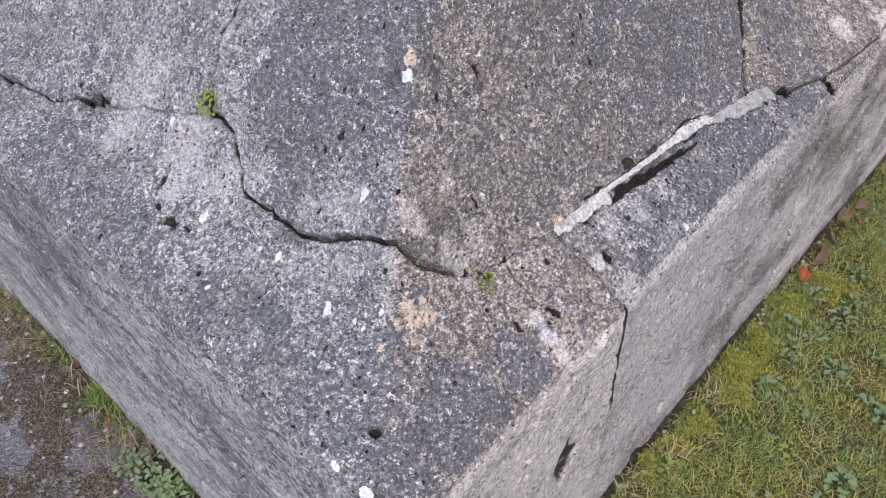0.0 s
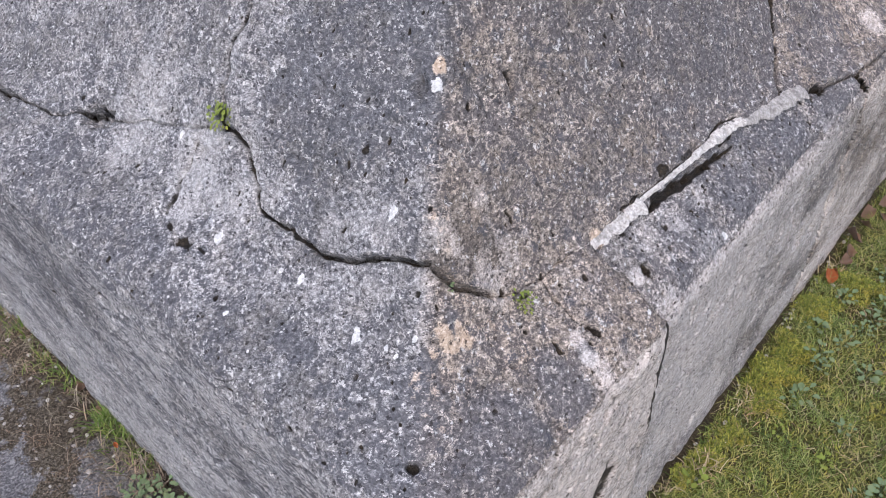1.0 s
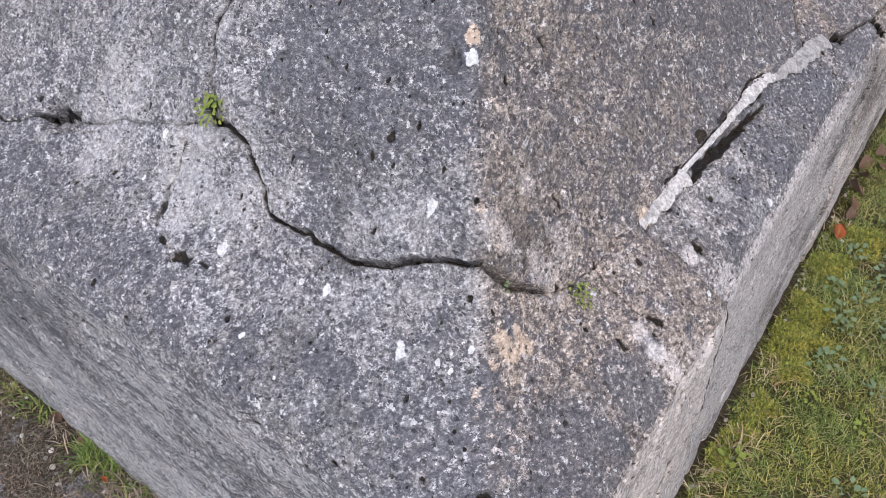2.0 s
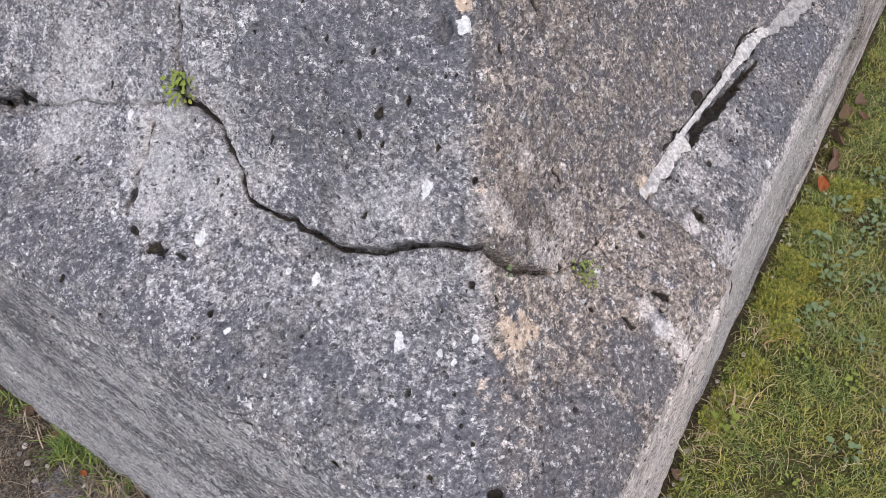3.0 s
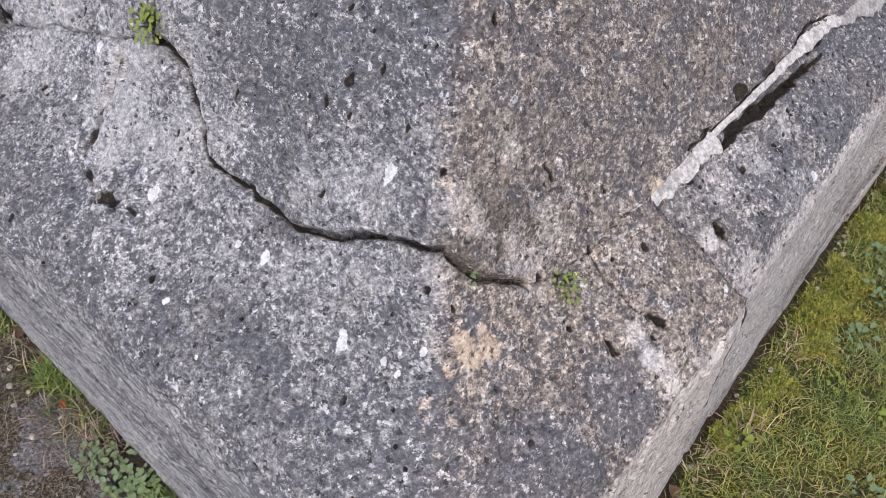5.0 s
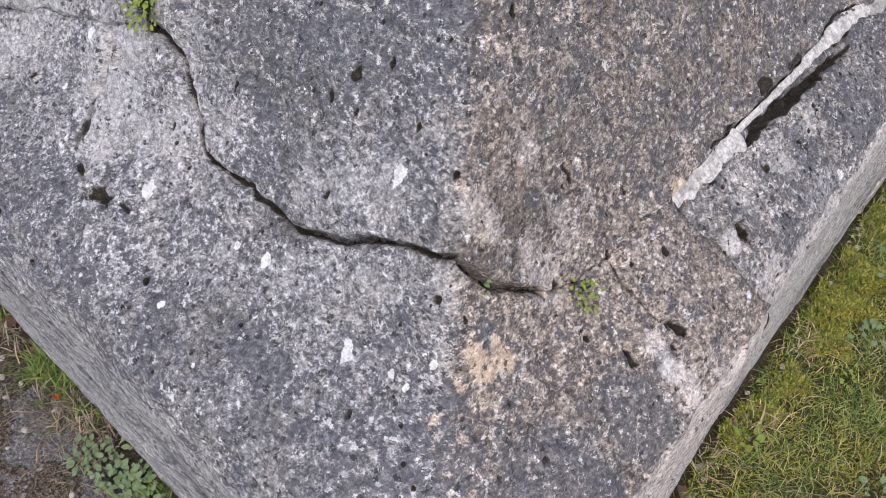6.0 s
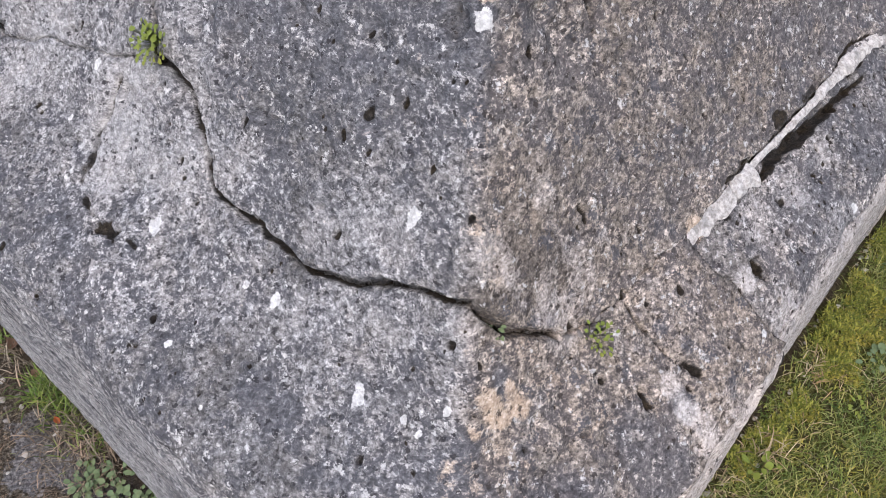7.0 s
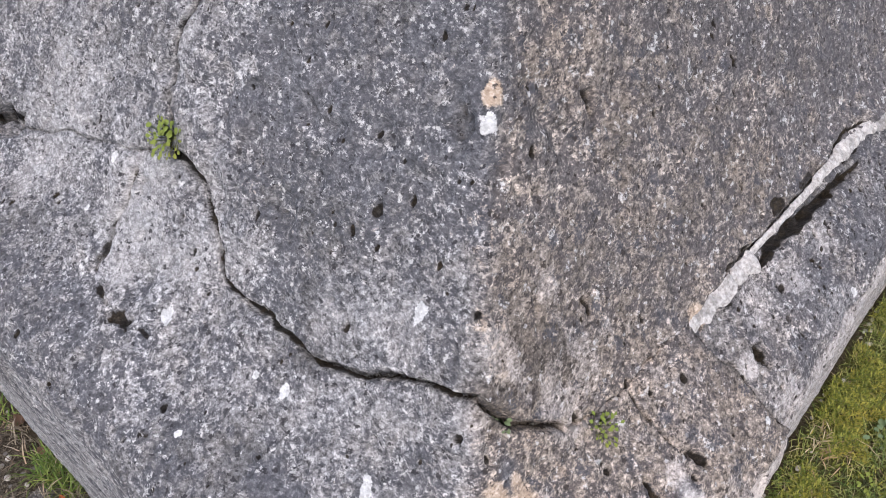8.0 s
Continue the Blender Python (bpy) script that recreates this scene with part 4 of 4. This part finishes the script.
for k, (x, y, c, h, sp) in enumerate(((-0.70, 1.108, 190, 0.065, 0.016), (-0.668, 1.08, 120, 0.055, 0.016), (-0.83, 1.245, 90, 0.05, 0.020), (-0.79, 1.205, 50, 0.05, 0.014), (-0.96, 1.37, 70, 0.05, 0.02), (-0.475, 0.885, 70, 0.05, 0.02), (-0.60, 1.01, 40, 0.05, 0.015))):
    tuft(x, y, c, h, sp, 400 + k, M_TUFT, "fresh green grass tuft against the wall foot")
for k, (x, y, c, h, sp) in enumerate(((-0.64, 1.035, 60, 0.07, 0.026), (-0.58, 0.975, 60, 0.07, 0.028), (-0.76, 1.15, 45, 0.055, 0.022), (-0.69, 1.05, 40, 0.06, 0.025), (0.35, 0.90, 60, 0.05, 0.02), (0.44, 0.955, 40, 0.06, 0.02), (0.56, 1.10, 50, 0.04, 0.02), (0.87, 1.47, 40, 0.05, 0.02))):
    tuft(x, y, c, h, sp, 450 + k, M_LITTER if x < 0 else M_STRAW, "dry straw coloured grass at the wall foot", "dry_grass_tuft")


def build_litter():
    """Dry stalks and fine green blades strewn along the foot of the wall on the apron."""
    rng = np.random.default_rng(77)
    for name, text, count, mat, size, lean, wide, reach in (
            ("dry_litter", "dry stalks and dead grass strewn along the wall foot", 2600, M_LITTER, (0.02, 0.06), 1.4, (0.0006, 0.0014), 0.06),
            ("sprouting_grass", "thin green grass sprouting along the wall foot", 1500, M_TUFT, (0.012, 0.04), 0.8, (0.0008, 0.0018), 0.03)):
        at, off = rng.uniform(0.35, 1.7, count), np.abs(rng.normal(0, reach, count)) + 0.006
        x, y = CORNER[0] + ALONG_L[0] * at - IN_L[0] * off, CORNER[1] + ALONG_L[1] * at - IN_L[1] * off
        h, apron, gap, p = ground_height(x, y)
        keep = rough(p, 0.07, 79, 2) > (-0.15 if mat is M_LITTER else 0.12)
        x, y, h = x[keep], y[keep], h[keep]
        n = len(x)
        v, f = blades(rng, x, y, h, rng.uniform(*size, n), rng.uniform(*wide, n), lean)
        tagged(new(name, mesh_of(name, v, f, mat)), text, "grass", kind="stuff")


build_litter()


def fallen_leaf(x, y, size, turn, material, text, seed):
    rng = random.Random(seed)
    bm = bmesh.new()
    rows = []
    for u, w in ((0.0, 0.05), (0.12, 0.45), (0.3, 0.8), (0.5, 1.0), (0.7, 0.8), (0.88, 0.4), (1.0, 0.03)):
        curl = 0.35 * (u - 0.4) ** 2
        rows.append([bm.verts.new(((u - 0.5) * size, k * w * size * (0.34 + rng.uniform(-0.04, 0.04)), size * (2.2 * curl + 0.45 * (k * w) ** 2 * (1 + 0.6 * k) + rng.uniform(-0.02, 0.02)))) for k in (-1, -0.5, 0, 0.5, 1)])
    for a, b in zip(rows[:-1], rows[1:]):
        for k in range(4):
            bm.faces.new((a[k], a[k + 1], b[k + 1], b[k]))
    bmesh.ops.solidify(bm, geom=bm.faces[:], thickness=0.0006)
    ob = finish(bm, "fallen_leaf", material)
    ob.matrix_world = pose(x, y, ground_at(x, y) + 0.008, rng.uniform(-25, 25), rng.uniform(-25, 25), turn)
    tagged(ob, text, "fallen leaf", group="fallen leaves")


for k, (x, y, sz, turn, mat) in enumerate(((0.845, 1.425, 0.040, 60, M_RUST), (0.862, 1.440, 0.030, 120, M_RUST), (1.02, 1.645, 0.042, 20, M_BROWN), (1.05, 1.62, 0.036, 80, M_BROWN), (1.00, 1.605, 0.036, 140, M_BROWN), (1.07, 1.67, 0.04, 10, M_BROWN),
                                            (0.92, 1.51, 0.045, 70, M_BROWN), (0.90, 1.475, 0.035, 15, M_BROWN), (-0.725, 1.135, 0.018, 40, M_BROWN), (-0.775, 1.19, 0.026, 80, M_BROWN), (-0.672, 1.052, 0.014, 130, M_RUST), (0.30, 0.85, 0.025, 60, M_BROWN), (0.95, 1.56, 0.05, 110, M_BROWN))):
    fallen_leaf(x, y, sz, turn, mat, "rust orange fallen leaf lying on the ground" if mat is M_RUST else "curled brown fallen leaf at the wall foot", 500 + k)


def pebble_mesh(seed):
    bm = bmesh.new()
    bmesh.ops.create_icosphere(bm, subdivisions=2, radius=1.0)
    for v in bm.verts:
        v.co *= 1 + 0.28 * noise.noise(v.co * 0.9 + Vector((seed * 3.1, 0, 0)))
        v.co.z *= 0.6
    me = bpy.data.meshes.new("pebble")
    bm.to_mesh(me)
    bm.free()
    me.materials.append(M_PEBBLE)
    me.shade_smooth()
    return me


pebbles = [pebble_mesh(k) for k in range(5)]
prng = random.Random(9)
spots = [(prng.uniform(0, 1), prng.random()) for _ in range(110)]
for k, (u, w) in enumerate(spots):
    if k % 2:
        q = CORNER + ALONG_L * (0.45 + 1.0 * u) - IN_L * (0.008 + 0.16 * w * w)
    else:
        q = CORNER + ALONG_R * (0.45 + 1.2 * u) - IN_R * (0.006 + 0.045 * w * w)
    r = prng.uniform(0.0022, 0.006) if k > 6 else prng.uniform(0.006, 0.009)
    ob = new("pebble", pebbles[k % 5])
    ob.location, ob.scale = (q[0], q[1], ground_at(q[0], q[1]) + 0.25 * r), (r, r * prng.uniform(0.7, 1.0), r)
    ob.rotation_euler = (0, 0, prng.uniform(0, 6.28))
    tagged(ob, "small pale pebble on bare earth by the wall", "pebble", group="pebbles along the wall foot")


# pale chips lodged where the crack narrows
for x, y, r, turn in ((0.030, 0.7885, 0.0060, 0.4), (0.043, 0.797, 0.0050, 1.9), (0.062, 0.813, 0.0045, 0.9), (0.074, 0.824, 0.0040, 2.6)):
    ob = new("stone_chip", pebbles[int(turn) % 5])
    ob.location, ob.scale, ob.rotation_euler = (x, y, float(crest(np.array([x]), np.array([y]))[0]) - 0.0008), (r, 0.7 * r, 0.9 * r), (0.4, 0.2, turn)
    tagged(ob, "small pale stone chip lodged in the crack", "stone chip", group="chips in the crack")


# ---- mortar in the joint ----
def build_mortar(base):
    """Broken strip of lime mortar, lump by lump, along the joint above the ledge block."""
    rng = random.Random(21)
    runs = [((0.134, 0.886), (0.222, 0.963), 0.0100, 0.0026), ((0.219, 0.962), (0.251, 0.991), 0.0085, 0.0065), ((0.244, 0.993), (0.298, 1.047), 0.0030, 0.0035), ((0.294, 1.043), (0.350, 1.099), 0.0035, 0.0035), ((0.344, 1.095), (0.390, 1.141), 0.0050, 0.004),
            ((0.384, 1.136), (0.424, 1.176), 0.0080, 0.0065), ((0.414, 1.168), (0.456, 1.200), 0.0070, 0.006), ((0.450, 1.194), (0.496, 1.228), 0.0085, 0.006), ((0.488, 1.222), (0.546, 1.270), 0.0125, 0.006), ((0.540, 1.266), (0.592, 1.306), 0.0125, 0.006), ((0.398, 1.180), (0.405, 1.216), 0.0026, 0.003)]
    for k, (p0, p1, half, tall) in enumerate(runs):
        p0, p1 = Vector(p0), Vector(p1)
        d = (p1 - p0)
        side = Vector((-d.y, d.x)).normalized()
        nu, nv = max(8, int(d.length / 0.0025)), 12
        grid = []
        bm = bmesh.new()
        for i in range(nu + 1):
            u = i / nu
            end = min(1.0, 8 * u + 0.45, 8 * (1 - u) + 0.45)
            row = []
            for j in range(nv + 1):
                v = 2 * j / nv - 1
                wob = 1 + 0.60 * noise.noise(Vector((u * d.length * 60 + k * 3.3, k * 9.0, (v > 0) * 5.0))) + 0.15 * noise.noise(Vector((u * d.length * 150, v, k * 5.0)))
                q = p0 + d * u + side * (v * half * end * wob)
                lump = tall * max(0.0, 1 - v * v) ** 0.5 * end * (1 + 0.9 * noise.noise(Vector((q.x * 110, q.y * 110, k)))) + 0.12 * tall * noise.noise(Vector((q.x * 330, q.y * 330, 3.0)))
                row.append(bm.verts.new((q.x, q.y, top_at(q.x, q.y) - 0.0022 + 0.62 * lump)))
            grid.append(row)
        for r0, r1 in zip(grid[:-1], grid[1:]):
            for j in range(nv):
                bm.faces.new((r0[j], r0[j + 1], r1[j + 1], r1[j]))
        finish(bm, "mortar", M_OLD_MORTAR if 6 < k < 10 else M_MORTAR, base)


build_mortar(plinth)


# ---- plants in the cracks ----
rosette("crack_plant", -0.322, 1.066, top_at(-0.322, 1.066), 0.020, 70, M_LIME, "bright green small leaved plant rooted in the crack", "plant", 701, normal=top_normal(-0.322, 1.066), group="plants in the crack", stems=True, small=0.34)
rosette("crack_plant", 0.055, 0.797, top_at(0.055, 0.797) - 0.001, 0.016, 36, M_LIME, "sprawling half dried little plant in the crack", "plant", 702, normal=top_normal(0.055, 0.79), group="plants in the crack", stems=True, small=0.32)
rosette("crack_plant", -0.030, 0.774, top_at(-0.030, 0.774) - 0.016, 0.013, 16, M_WEED, "dark green moss plant deep inside the crack", "plant", 703, group="plants in the crack", stems=True, small=0.5)
